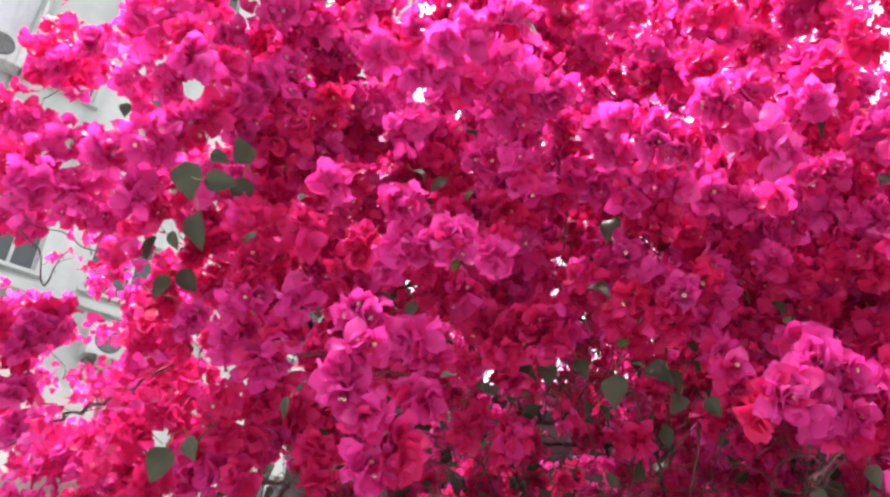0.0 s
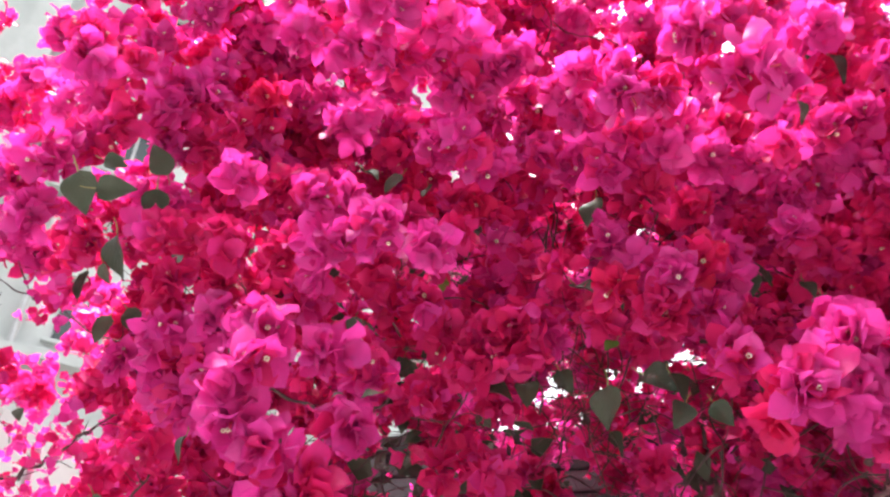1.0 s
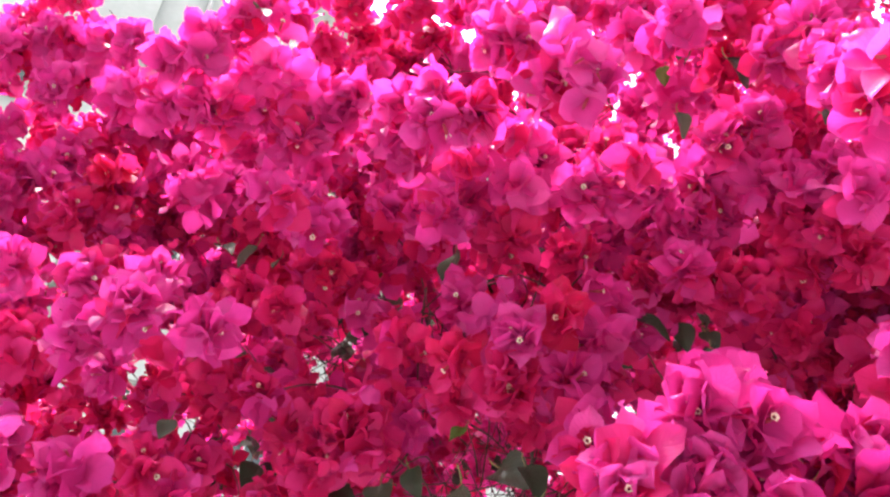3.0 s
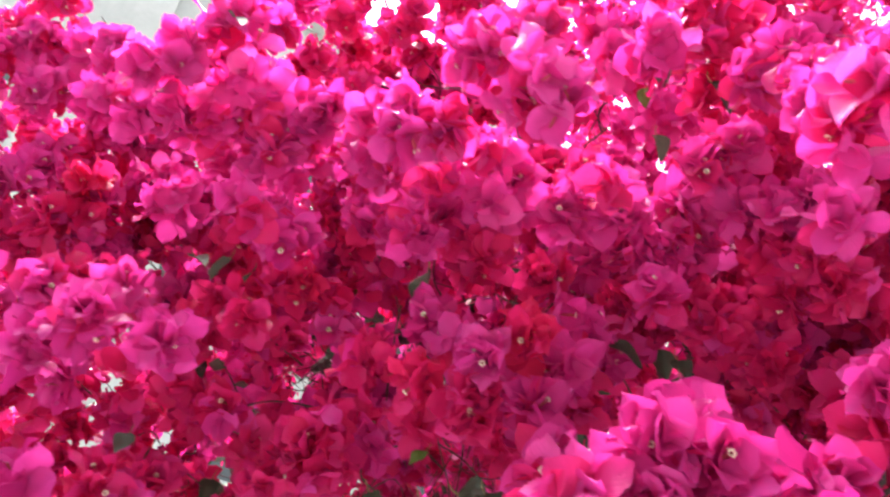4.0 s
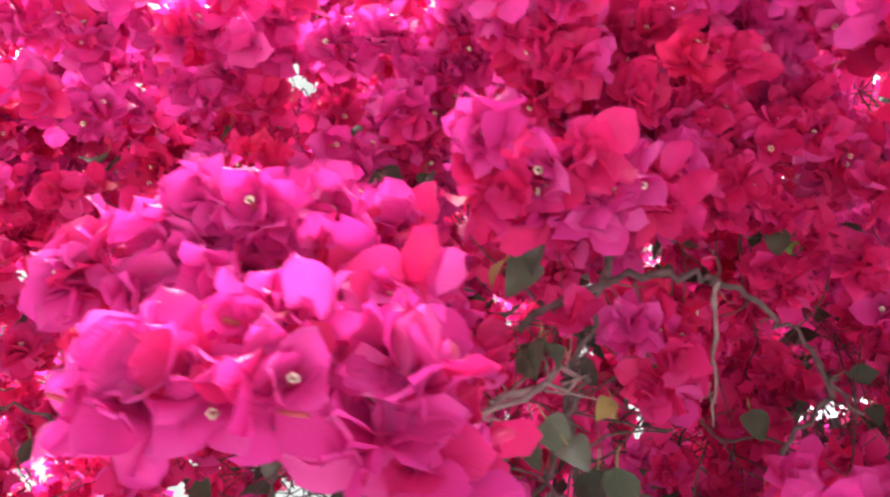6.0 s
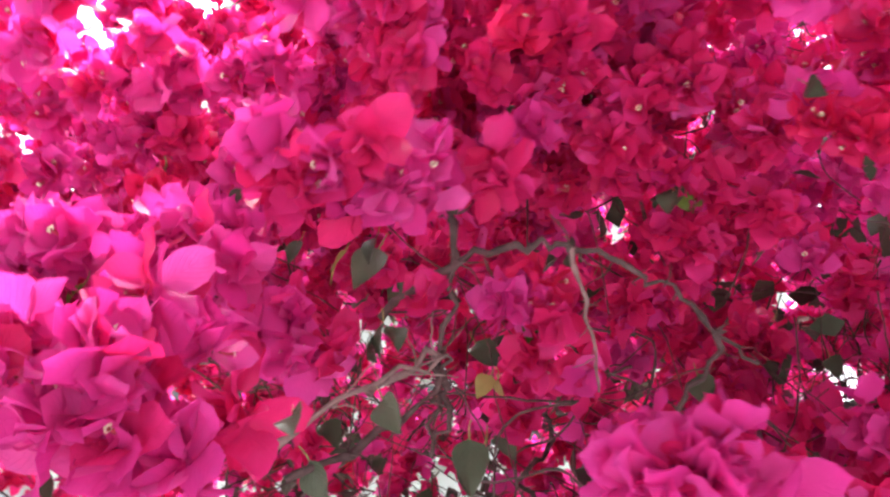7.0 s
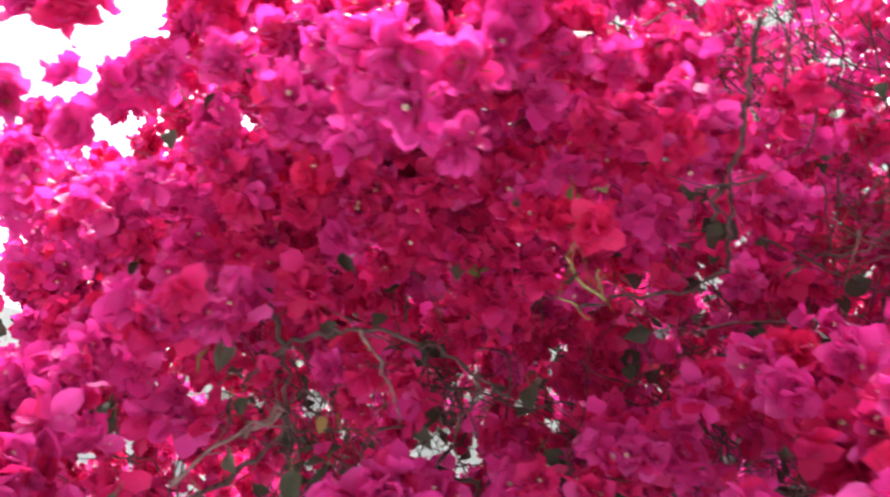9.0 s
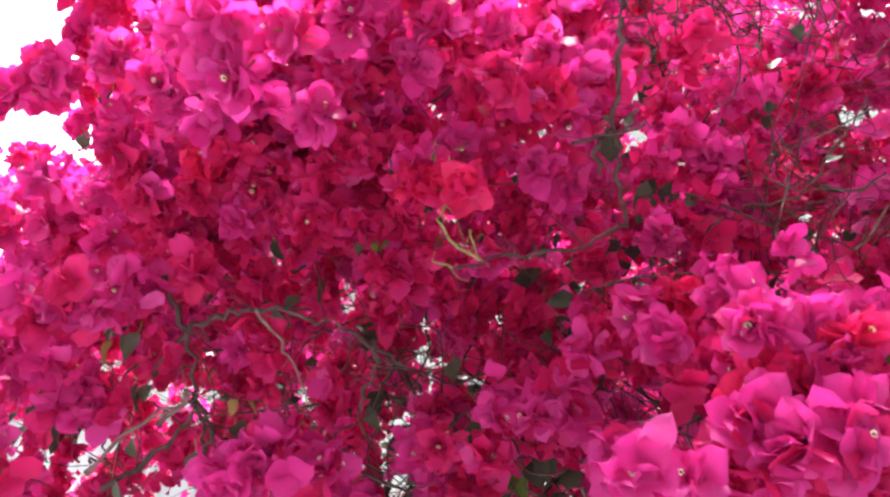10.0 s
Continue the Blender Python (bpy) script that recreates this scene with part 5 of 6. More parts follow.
cluster(0.069, 0.939, 1.867, 0.024, CRIMSON_SHADED)
cluster(-0.246, 0.943, 1.730, 0.029, CRIMSON_SHADED)
cluster(-0.029, 0.684, 2.175, 0.026, PINK_LIT)
cluster(0.172, 0.774, 2.135, 0.024, CRIMSON_SHADED)
cluster(-0.567, 0.931, 2.115, 0.036, PINK_LIT)
cluster(-0.496, 0.918, 2.097, 0.035, PINK_LIT)
cluster(-0.639, 0.953, 2.114, 0.038, PINK_LIT)
cluster(-0.446, 0.900, 2.062, 0.032, CRIMSON_SHADED)
cluster(0.267, 0.893, 1.907, 0.024, CRIMSON_SHADED)
cluster(-0.039, 0.684, 2.245, 0.027, PINK_LIT)
cluster(-0.384, 1.003, 1.734, 0.030, CRIMSON_SHADED)
cluster(-0.273, 0.968, 2.067, 0.029, CRIMSON_SHADED)
cluster(-0.255, 0.994, 2.045, 0.026, CRIMSON_SHADED)
cluster(-0.267, 1.009, 2.007, 0.026, CRIMSON_SHADED)
cluster(-0.169, 0.711, 2.372, 0.029, PINK_LIT)
cluster(0.196, 1.182, 1.994, 0.024, CRIMSON_SHADED)
cluster(0.199, 1.165, 2.026, 0.021, CRIMSON_SHADED)
cluster(-0.473, 1.023, 1.925, 0.030, CRIMSON_SHADED)
cluster(-0.271, 1.048, 1.926, 0.026, CRIMSON_SHADED)

# Trusses on its flank and further back.
cluster(-1.237, 1.643, 3.309, 0.039, CRIMSON_SHADED)
cluster(-0.878, 1.432, 2.225, 0.067, PINK_LIT)
cluster(-0.673, 1.235, 2.163, 0.053, PINK_LIT)
cluster(-0.893, 1.595, 2.150, 0.054, CRIMSON_SHADED)
cluster(-0.616, 1.401, 1.891, 0.053, CRIMSON_SHADED)
cluster(-0.820, 1.478, 1.956, 0.063, PINK_LIT)
cluster(-0.465, 1.059, 1.971, 0.052, CRIMSON_SHADED)
cluster(-0.745, 1.294, 2.259, 0.046, PINK_LIT)
cluster(-0.977, 1.575, 2.182, 0.054, PINK_LIT)
cluster(-0.684, 1.436, 2.026, 0.051, CRIMSON_SHADED)
cluster(-0.956, 1.629, 2.094, 0.052, CRIMSON_SHADED)
cluster(-0.789, 1.576, 1.988, 0.055, PINK_LIT)
cluster(-0.533, 1.265, 1.923, 0.049, CRIMSON_SHADED)
cluster(-0.824, 1.627, 1.904, 0.055, PINK_LIT)
cluster(-0.922, 1.628, 1.903, 0.049, PINK_LIT)
cluster(-0.575, 1.178, 2.066, 0.040, PINK_LIT)
cluster(-0.438, 1.143, 1.930, 0.050, CRIMSON_SHADED)
cluster(-0.928, 1.413, 2.256, 0.055, PINK_LIT)
cluster(-0.817, 1.450, 2.195, 0.049, PINK_LIT)
cluster(-0.522, 1.321, 1.830, 0.049, CRIMSON_SHADED)
cluster(-0.661, 1.302, 2.054, 0.048, CRIMSON_SHADED)
cluster(0.849, 1.878, 2.496, 0.053, PINK_LIT)
cluster(0.795, 1.833, 2.658, 0.051, PINK_LIT)
cluster(0.743, 1.925, 2.418, 0.125, CRIMSON_SHADED, 1.0, True)
cluster(0.661, 1.845, 2.313, 0.099, PINK_LIT, 1.0, True)
cluster(0.760, 1.967, 2.293, 0.099, CRIMSON_SHADED, 1.0, True)
cluster(-0.480, 1.116, 2.114, 0.044, CRIMSON_SHADED, 1.0, True)
cluster(-0.379, 1.064, 2.074, 0.046, CRIMSON_SHADED, 1.0, True)
cluster(0.510, 1.636, 2.102, 0.044, CRIMSON_SHADED, 1.0, True)
cluster(0.440, 1.562, 1.998, 0.038, CRIMSON_SHADED, 1.0, True)
cluster(0.413, 1.514, 2.116, 0.039, CRIMSON_SHADED, 1.0, True)
cluster(0.672, 1.489, 2.495, 0.035, CRIMSON_SHADED, 1.0, True)
cluster(-0.477, 1.127, 2.077, 0.040, CRIMSON_SHADED, 1.0, True)
cluster(0.314, 1.429, 2.055, 0.044, CRIMSON_SHADED, 1.0, True)
cluster(0.486, 1.594, 2.044, 0.043, CRIMSON_SHADED, 1.0, True)
cluster(0.575, 1.694, 2.654, 0.054, CRIMSON_SHADED, 1.0, True)
cluster(0.590, 1.793, 2.729, 0.050, CRIMSON_SHADED, 1.0, True)
cluster(0.658, 1.488, 2.551, 0.041, PINK_LIT, 1.0, True)
cluster(0.667, 1.891, 2.724, 0.044, PINK_LIT, 1.0, True)
cluster(0.155, 1.479, 1.871, 0.045, CRIMSON_SHADED, 1.0, True)
cluster(-0.504, 1.153, 2.087, 0.036, CRIMSON_SHADED, 1.0, True)
cluster(-0.420, 0.855, 2.121, 0.030, PINK_LIT, 1.0, True)
cluster(-0.415, 0.875, 2.099, 0.028, CRIMSON_SHADED, 1.0, True)
cluster(-0.205, 0.987, 1.840, 0.029, CRIMSON_SHADED, 1.0, True)
cluster(-0.200, 0.998, 1.814, 0.026, CRIMSON_SHADED, 1.0, True)
cluster(-0.003, 0.787, 2.225, 0.027, PINK_LIT, 1.0, True)
cluster(0.123, 0.824, 2.191, 0.027, PINK_LIT, 1.0, True)
cluster(0.093, 1.012, 1.895, 0.021, CRIMSON_SHADED, 1.0, True)
cluster(0.234, 0.896, 2.446, 0.030, PINK_LIT, 1.0, True)
cluster(0.005, 0.749, 2.424, 0.027, PINK_LIT, 1.0, True)
cluster(-0.309, 1.018, 2.158, 0.030, CRIMSON_SHADED, 1.0, True)
cluster(-0.306, 1.037, 2.139, 0.030, CRIMSON_SHADED, 1.0, True)
cluster(-0.071, 0.849, 2.347, 0.029, PINK_LIT, 1.0, True)
cluster(0.053, 0.927, 2.353, 0.027, PINK_LIT, 1.0, True)
cluster(0.031, 0.769, 2.442, 0.029, PINK_LIT, 1.0, True)
cluster(-0.289, 0.909, 2.100, 0.035, CRIMSON_SHADED, 1.0, True)
cluster(-0.257, 0.915, 2.142, 0.032, CRIMSON_SHADED, 1.0, True)
cluster(-0.163, 0.976, 2.014, 0.029, CRIMSON_SHADED, 1.0, True)
cluster(-0.075, 1.056, 1.919, 0.026, CRIMSON_SHADED, 1.0, True)
cluster(-0.584, 0.939, 1.909, 0.029, PINK_LIT, 0.9, True)
cluster(-0.585, 0.961, 1.851, 0.029, PINK_LIT, 0.9, True)
cluster(-0.543, 0.954, 1.933, 0.027, PINK_LIT, 0.9, True)
cluster(-0.574, 0.931, 1.940, 0.025, PINK_LIT, 0.9, True)
cluster(-0.896, 1.770, 2.128, 0.044, PINK_LIT, 0.9, True)
cluster(-0.574, 0.984, 1.802, 0.027, PINK_LIT, 0.9, True)

FACE = np.array([np.r_[c, r] for c, r in CENTRES if c[1] < 1.35])
STANDS = np.array([(0.05, 0.05, 1.5), (0.22, 0.24, 1.56), (0.36, 0.35, 1.6), (0.58, 0.45, 1.56), (0.8, 0.55, 1.53), (1.03, 0.49, 1.54), (1.17, 0.66, 1.5)])


def before_face(c, r):
    """Whether something would hang in front of the trusses that make the face."""
    for stand in STANDS:
        way = FACE[:, :3] - stand
        far = np.linalg.norm(way, axis=1)
        along = (way @ (c - stand)) / far
        aside = np.linalg.norm((c - stand) - way / far[:, None] * along[:, None], axis=1)
        if ((along > 0.05) & (along < far + 0.012) & (aside < 0.75 * FACE[:, 3] * along / far + 0.6 * r)).any():
            return True
    return False


# The flank that falls back beside the stair wall.
rng = np.random.default_rng(9)
for _ in range(110):
    x, z = rng.uniform(-1.0, -0.25), rng.uniform(1.7, 2.26)
    place = np.array([x, 1.04 - 0.55 * (x + 0.2) + rng.uniform(-0.05, 0.28), z])
    if not before_face(place, 0.035):
        cluster(*place, rng.uniform(0.03, 0.044), PINK_LIT if rng.uniform() < 0.45 else CRIMSON_SHADED, 0.9)

# Backing trusses behind each of them, mostly in the crimson that paints shade.
rng = np.random.default_rng(10)
for x, y, z, r in FACE:
    c = np.array([x, y, z])
    away = c - STANDS[np.argmin(np.linalg.norm(STANDS - c, axis=1))]
    away /= np.linalg.norm(away)
    for far in (0.05, 0.1, 0.16):
        place = c + away * far * rng.uniform(0.8, 1.3) + rng.normal(size=3) * 0.022
        size = min(max(r, 0.03), 0.05)
        if not before_face(place, size):
            cluster(*place, size, PINK_LIT if rng.uniform() < 0.3 else CRIMSON_SHADED, 0.85)

# The inner mass behind them, loose enough for chinks of daylight.
rng = np.random.default_rng(11)
for _ in range(2600):
    x, z = rng.uniform(-0.62, 1.25), rng.uniform(1.5, 2.95)
    y = front_of(x, z) + 0.03 + 0.75 * rng.uniform() ** 1.3
    top = 2.78 + 0.3 * (y - 0.8) + 0.05 * math.sin(7 * x) - 0.6 * max(0.0, 0.05 - x)
    left = -0.5 + 0.35 * max(0.0, z - 2.15) - 0.1 * max(0.0, 2.0 - z)
    if z > top or x < left or noise.noise(Vector((x * 4.5, y * 4.5, z * 4.5))) < -0.34:
        continue
    low = z < 1.8 + 0.1 * noise.noise(Vector((x * 6, y * 3, 5)))
    if low and rng.uniform() < (0.75 if x > 0.45 and z < 1.74 else 0.5):
        continue
    if (x > 0.74 and z > 1.95 + 0.3 * (0.85 - x) and y < 1.6 and rng.uniform() < 0.93) or (x < -0.3 and z < 2.1 and rng.uniform() < 0.7):
        continue
    size = rng.uniform(0.026, 0.046)
    if not before_face(np.array([x, y, z]), size):
        # More of the shade crimson low down, where less light comes in.
        cluster(x, y, z, size, CRIMSON_SHADED if rng.uniform() < (0.75 if z < 2.1 else 0.4) else PINK_LIT, 0.8)


# Its far side, seen past the bare twigs.
rng = np.random.default_rng(12)
for _ in range(1750):
    x, y, z = rng.uniform(-0.1, 1.9), rng.uniform(1.5, 2.35), rng.uniform(1.7, 3.5)
    if z > 2.62 + 0.5 * (y - 1.4) + 0.25 * noise.noise(Vector((x * 3, y * 3, 9))) + 0.2 * x or noise.noise(Vector((x * 4, y * 4, z * 4))) < -0.2:
        continue
    cluster(x, y, z, rng.uniform(0.03, 0.055), CRIMSON_SHADED if rng.uniform() < 0.3 else PINK_LIT, 0.7)

# Its crown and flank, which lean over the twigs: unseen growth added for shade.
rng = np.random.default_rng(13)
for _ in range(700):
    x, y, z = rng.uniform(0.25, 2.3), rng.uniform(1.25, 2.5), rng.uniform(2.75, 3.6)
    if z < 2.95 + 0.25 * (y - 1.4) or noise.noise(Vector((x * 3, y * 3, z * 3))) < -0.25:
        continue
    cluster(x, y, z, rng.uniform(0.06, 0.09), CRIMSON_SHADED if rng.uniform() < 0.3 else PINK_LIT, 0.3)
for _ in range(260):
    x, z = rng.uniform(1.3, 2.3), rng.uniform(1.5, 3.0)
    cluster(x, rng.uniform(1.5, 2.2), z, rng.uniform(0.05, 0.08), CRIMSON_SHADED if rng.uniform() < 0.3 else PINK_LIT, 0.35)

# Small late blossoms that break up the chinks.
rng = np.random.default_rng(14)
for start, way, far, wide in [g for g in GAPS if g[2] > 1.0 and g[3] < 0.021]:
    for _ in range(int(900 * wide)):
        aside = rng.normal(size=3)
        aside -= way * (aside @ way)
        place = start + way * rng.uniform(0.5, 1.3) + aside / np.linalg.norm(aside) * wide * 1.3 * rng.uniform() ** 0.6
        if place[1] > front_of(place[0], place[2]) - 0.01:
            flower_at(place, rng.normal(size=3), rng.uniform(0.3, 0.6), CRIMSON_SHADED if rng.uniform() < 0.5 else PINK_LIT, True)


LEAF_SHAPES = [blade(1.0, r0, 8, 6, c0, f0, w0, 1.2, 50 + k, 0.62, 0.85) for k, (r0, c0, f0, w0) in enumerate(((0.74, -0.12, 0.25, 0.03), (0.8, -0.2, 0.35, 0.04), (0.68, -0.05, 0.45, 0.05), (0.78, 0.1, 0.2, 0.05)))]
leaf_meshes = {}


def leaf(x, y, z, length, mat, tip=None):
    """A heart-shaped leaf on a short stalk; it hangs unless its tip points elsewhere."""
    k = int(rng.integers(4))
    length *= 0.84
    if (k, mat.name) not in leaf_meshes:
        v, uv, f = LEAF_SHAPES[k]
        sv, sf = tube_arrays([(0.02, 0, 0), (-0.15, 0, 0.03), (-0.32, 0.02, 0.12)], 0.018, 5, 0.2)
        ob = mesh_object("leaf", np.concatenate([v, sv]), np.concatenate([f, sf + len(v)]), [mat, SHOOT], shrub,
                         np.concatenate([uv, np.zeros((len(sv), 2))]), [0] * len(f) + [1] * len(sf))
        leaf_meshes[k, mat.name] = ob.data
    else:
        ob = new("leaf", leaf_meshes[k, mat.name])
        ob.parent = shrub
    out = np.array([rng.normal() * 0.5, -0.9, 0.25 + rng.normal() * 0.45])
    down = np.array([rng.normal() * 0.5, 0.1, -1.0])
    if tip:
        out, down = np.array([rng.normal() * 0.25, -0.8, -0.35 + rng.normal() * 0.2]), np.array(tip, float)
    m = turn_to(out, 0)
    ahead = down - m[:, 2] * (down @ m[:, 2])
    ahead /= np.linalg.norm(ahead)
    turn = np.stack([ahead, np.cross(m[:, 2], ahead), m[:, 2]], 1) * length
    full = np.eye(4)
    full[:3, :3], full[:3, 3] = turn, np.array([x, y, z]) - ahead * length * 0.5
    ob.matrix_basis = Matrix(full.tolist())
    if mat is not LEAF:
        tagged(ob, "fresh light green leaf" if mat is YOUNG_LEAF else "withered yellow leaf")
    return keep_place(ob)


# Stems that rise from the root and spread behind the face.
trunk_rows = (((0.2, 1.4, 0.0), (0.24, 1.42, 0.6), (0.16, 1.44, 1.1), (0.2, 1.42, 1.5), (0.12, 1.35, 1.85)), ((0.3, 1.4, 0.0), (0.36, 1.42, 0.7), (0.5, 1.5, 1.2), (0.62, 1.52, 1.6), (0.7, 1.5, 2.0)),
              ((0.25, 1.45, 0.0), (0.05, 1.5, 0.8), (-0.15, 1.45, 1.3), (-0.28, 1.35, 1.65), (-0.34, 1.3, 1.95)), ((0.28, 1.36, 0.0), (0.22, 1.3, 0.9), (0.3, 1.3, 1.4), (0.34, 1.25, 1.75), (0.38, 1.2, 2.0)),
              ((0.36, 1.42, 0.0), (0.5, 1.6, 0.8), (0.62, 1.75, 1.3), (0.66, 1.85, 1.8), (0.6, 1.85, 2.3)))
for k, row in enumerate(trunk_rows):
    verts, faces = tube_arrays(winding(winding(row, 0.016, k), 0.006, k), 0.015 - 0.0015 * k, 8, 0.75, seed=k)
    keep_place(mesh_object("trunk", verts, faces, [BARK], shrub))

# Leaves.
rng = np.random.default_rng(15)
leaf(-0.287, 0.680, 2.004, 0.056, LEAF, (0.19, 0.51, -0.84))
leaf(-0.245, 0.670, 1.997, 0.046, LEAF, (1.00, 0.04, -0.06))
leaf(-0.249, 0.661, 2.024, 0.029, LEAF, (0.94, 0.17, -0.28))
leaf(-0.254, 0.738, 2.095, 0.046, LEAF, (-0.36, -0.49, 0.80))
leaf(-0.247, 0.741, 2.030, 0.048, LEAF, (-0.16, 0.51, -0.84))
leaf(-0.315, 0.795, 2.011, 0.065, LEAF, (0.27, 0.50, -0.82))
leaf(-0.420, 0.894, 2.042, 0.048, LEAF, (0.01, 0.52, -0.85))
leaf(-0.378, 0.874, 2.042, 0.035, LEAF, (0.01, 0.52, -0.85))
leaf(-0.422, 0.962, 2.016, 0.048, LEAF, (-0.41, 0.47, -0.78))
leaf(-0.394, 0.988, 2.039, 0.053, LEAF, (0.44, 0.47, -0.77))
leaf(-0.036, 0.829, 2.126, 0.039, LEAF)
leaf(0.214, 0.794, 2.013, 0.047, LEAF)
leaf(0.205, 0.867, 1.966, 0.056, LEAF)
leaf(0.251, 0.795, 1.824, 0.048, LEAF)
leaf(0.207, 0.826, 1.811, 0.053, LEAF)
leaf(-0.150, 0.718, 1.751, 0.028, LEAF)
leaf(0.262, 0.779, 1.783, 0.037, LEAF)
leaf(-0.334, 0.881, 1.734, 0.053, LEAF)
leaf(-0.278, 0.830, 1.739, 0.038, LEAF)
leaf(0.105, 0.599, 2.166, 0.026, LEAF)
leaf(0.230, 0.827, 1.980, 0.029, LEAF)
leaf(0.213, 0.796, 1.859, 0.022, YOUNG_LEAF)
leaf(-0.448, 0.780, 2.199, 0.027, LEAF)
leaf(-0.482, 0.938, 1.891, 0.023, LEAF)
leaf(0.103, 0.852, 1.845, 0.048, LEAF)
leaf(-0.008, 0.826, 2.106, 0.036, LEAF)
leaf(0.373, 0.822, 1.943, 0.038, LEAF)
leaf(0.228, 0.809, 1.910, 0.022, LEAF)
leaf(0.132, 0.858, 1.846, 0.038, LEAF)
leaf(0.170, 0.832, 1.842, 0.036, LEAF)
leaf(0.008, 0.883, 1.887, 0.031, LEAF)
leaf(-0.036, 0.799, 1.902, 0.027, LEAF)
leaf(0.267, 0.788, 1.813, 0.036, LEAF)
leaf(0.283, 0.728, 1.761, 0.027, LEAF)
leaf(0.014, 0.689, 1.777, 0.022, LEAF)
leaf(-0.254, 0.818, 2.017, 0.040, LEAF)
leaf(0.343, 0.809, 2.080, 0.022, YOUNG_LEAF)
leaf(0.326, 0.786, 2.067, 0.022, LEAF)
leaf(0.425, 0.732, 2.072, 0.029, LEAF)
leaf(0.424, 0.733, 2.138, 0.022, YOUNG_LEAF)
leaf(0.532, 0.730, 2.047, 0.032, LEAF)
leaf(-0.181, 0.759, 2.397, 0.036, LEAF)
leaf(-0.240, 0.713, 2.343, 0.027, LEAF)
leaf(0.436, 0.700, 2.118, 0.022, LEAF)
leaf(-0.215, 0.748, 2.360, 0.028, LEAF)
leaf(0.471, 0.844, 1.771, 0.026, LEAF)
leaf(0.468, 0.806, 1.814, 0.028, DRY_LEAF)
leaf(0.466, 0.833, 1.801, 0.022, LEAF)
leaf(0.000, 0.882, 1.894, 0.030, LEAF)
leaf(-0.038, 0.840, 1.917, 0.027, LEAF)
leaf(0.289, 0.876, 2.082, 0.030, LEAF)
leaf(0.034, 0.817, 2.081, 0.029, LEAF)
leaf(0.408, 0.688, 1.745, 0.022, YOUNG_LEAF)
leaf(0.614, 1.003, 1.942, 0.024, LEAF)
leaf(0.574, 0.826, 1.965, 0.024, LEAF)
leaf(0.410, 0.814, 1.916, 0.029, LEAF)
leaf(0.397, 0.767, 1.876, 0.026, LEAF)
leaf(0.635, 1.000, 1.924, 0.022, YOUNG_LEAF)
leaf(-0.097, 0.941, 1.830, 0.051, LEAF)
leaf(0.479, 0.840, 1.772, 0.031, LEAF)
leaf(0.472, 0.965, 1.827, 0.037, LEAF)
leaf(0.527, 0.962, 1.894, 0.028, LEAF)
leaf(0.505, 0.900, 1.708, 0.040, LEAF)
leaf(0.563, 0.950, 1.910, 0.029, LEAF)
leaf(0.487, 0.845, 1.724, 0.031, LEAF)
leaf(0.530, 0.934, 1.812, 0.022, YOUNG_LEAF)
leaf(0.494, 0.929, 1.778, 0.022, DRY_LEAF)
leaf(0.771, 0.980, 1.844, 0.023, LEAF)
leaf(0.612, 1.003, 1.939, 0.023, LEAF)
leaf(0.638, 1.003, 1.921, 0.022, YOUNG_LEAF)
leaf(0.528, 0.742, 1.667, 0.022, LEAF)
leaf(0.489, 0.813, 1.823, 0.025, LEAF)
leaf(0.480, 0.941, 1.727, 0.051, LEAF)
leaf(0.423, 0.860, 1.702, 0.038, LEAF)
leaf(0.533, 0.941, 1.816, 0.029, YOUNG_LEAF)
leaf(0.494, 0.949, 1.786, 0.023, DRY_LEAF)
leaf(0.541, 0.990, 1.909, 0.038, LEAF)
leaf(0.627, 0.987, 1.920, 0.035, LEAF)
leaf(0.745, 0.943, 1.924, 0.026, LEAF)
leaf(0.498, 0.768, 2.168, 0.047, LEAF)
leaf(0.963, 1.350, 2.184, 0.026, LEAF)
leaf(0.945, 1.134, 1.619, 0.022, YOUNG_LEAF)
leaf(0.971, 1.159, 1.624, 0.025, YOUNG_LEAF)
leaf(0.824, 0.960, 1.898, 0.022, YOUNG_LEAF)
leaf(0.801, 0.951, 1.903, 0.022, YOUNG_LEAF)
leaf(0.411, 0.815, 1.857, 0.024, LEAF)
leaf(0.476, 0.824, 1.821, 0.039, LEAF)
leaf(0.487, 0.846, 1.775, 0.027, LEAF)
leaf(0.574, 1.145, 1.847, 0.039, LEAF)
leaf(0.672, 1.195, 1.864, 0.025, LEAF)
leaf(1.015, 1.140, 1.691, 0.022, YOUNG_LEAF)
leaf(0.930, 1.404, 2.041, 0.028, LEAF)
for _ in range(110):
    x, z = rng.uniform(-0.3, 0.95), rng.uniform(1.6, 2.55)
    y = front_of(x, z) + rng.uniform(0.08, 0.4)
    if not before_face(np.array([x, y, z]), 0.02) and (x < 0.6 or np.hypot(x - 1.17, y - 0.66) > 0.7):
        leaf(x, y, z, rng.uniform(0.03, 0.05), LEAF if rng.uniform() < 0.93 else YOUNG_LEAF)

# The dark leaves of the core, which fill it behind the flowers and below them.
rng = np.random.default_rng(18)
lv, lu, lf, count = [], [], [], 0
small_leaves = [blade(1.0, w, 3, 2, c, f0, 0.03, 1.2, 80 + k, 0.62, 0.85) for k, (w, c, f0) in enumerate(((0.72, -0.1, 0.3), (0.8, -0.2, 0.4), (0.66, 0.05, 0.25)))]
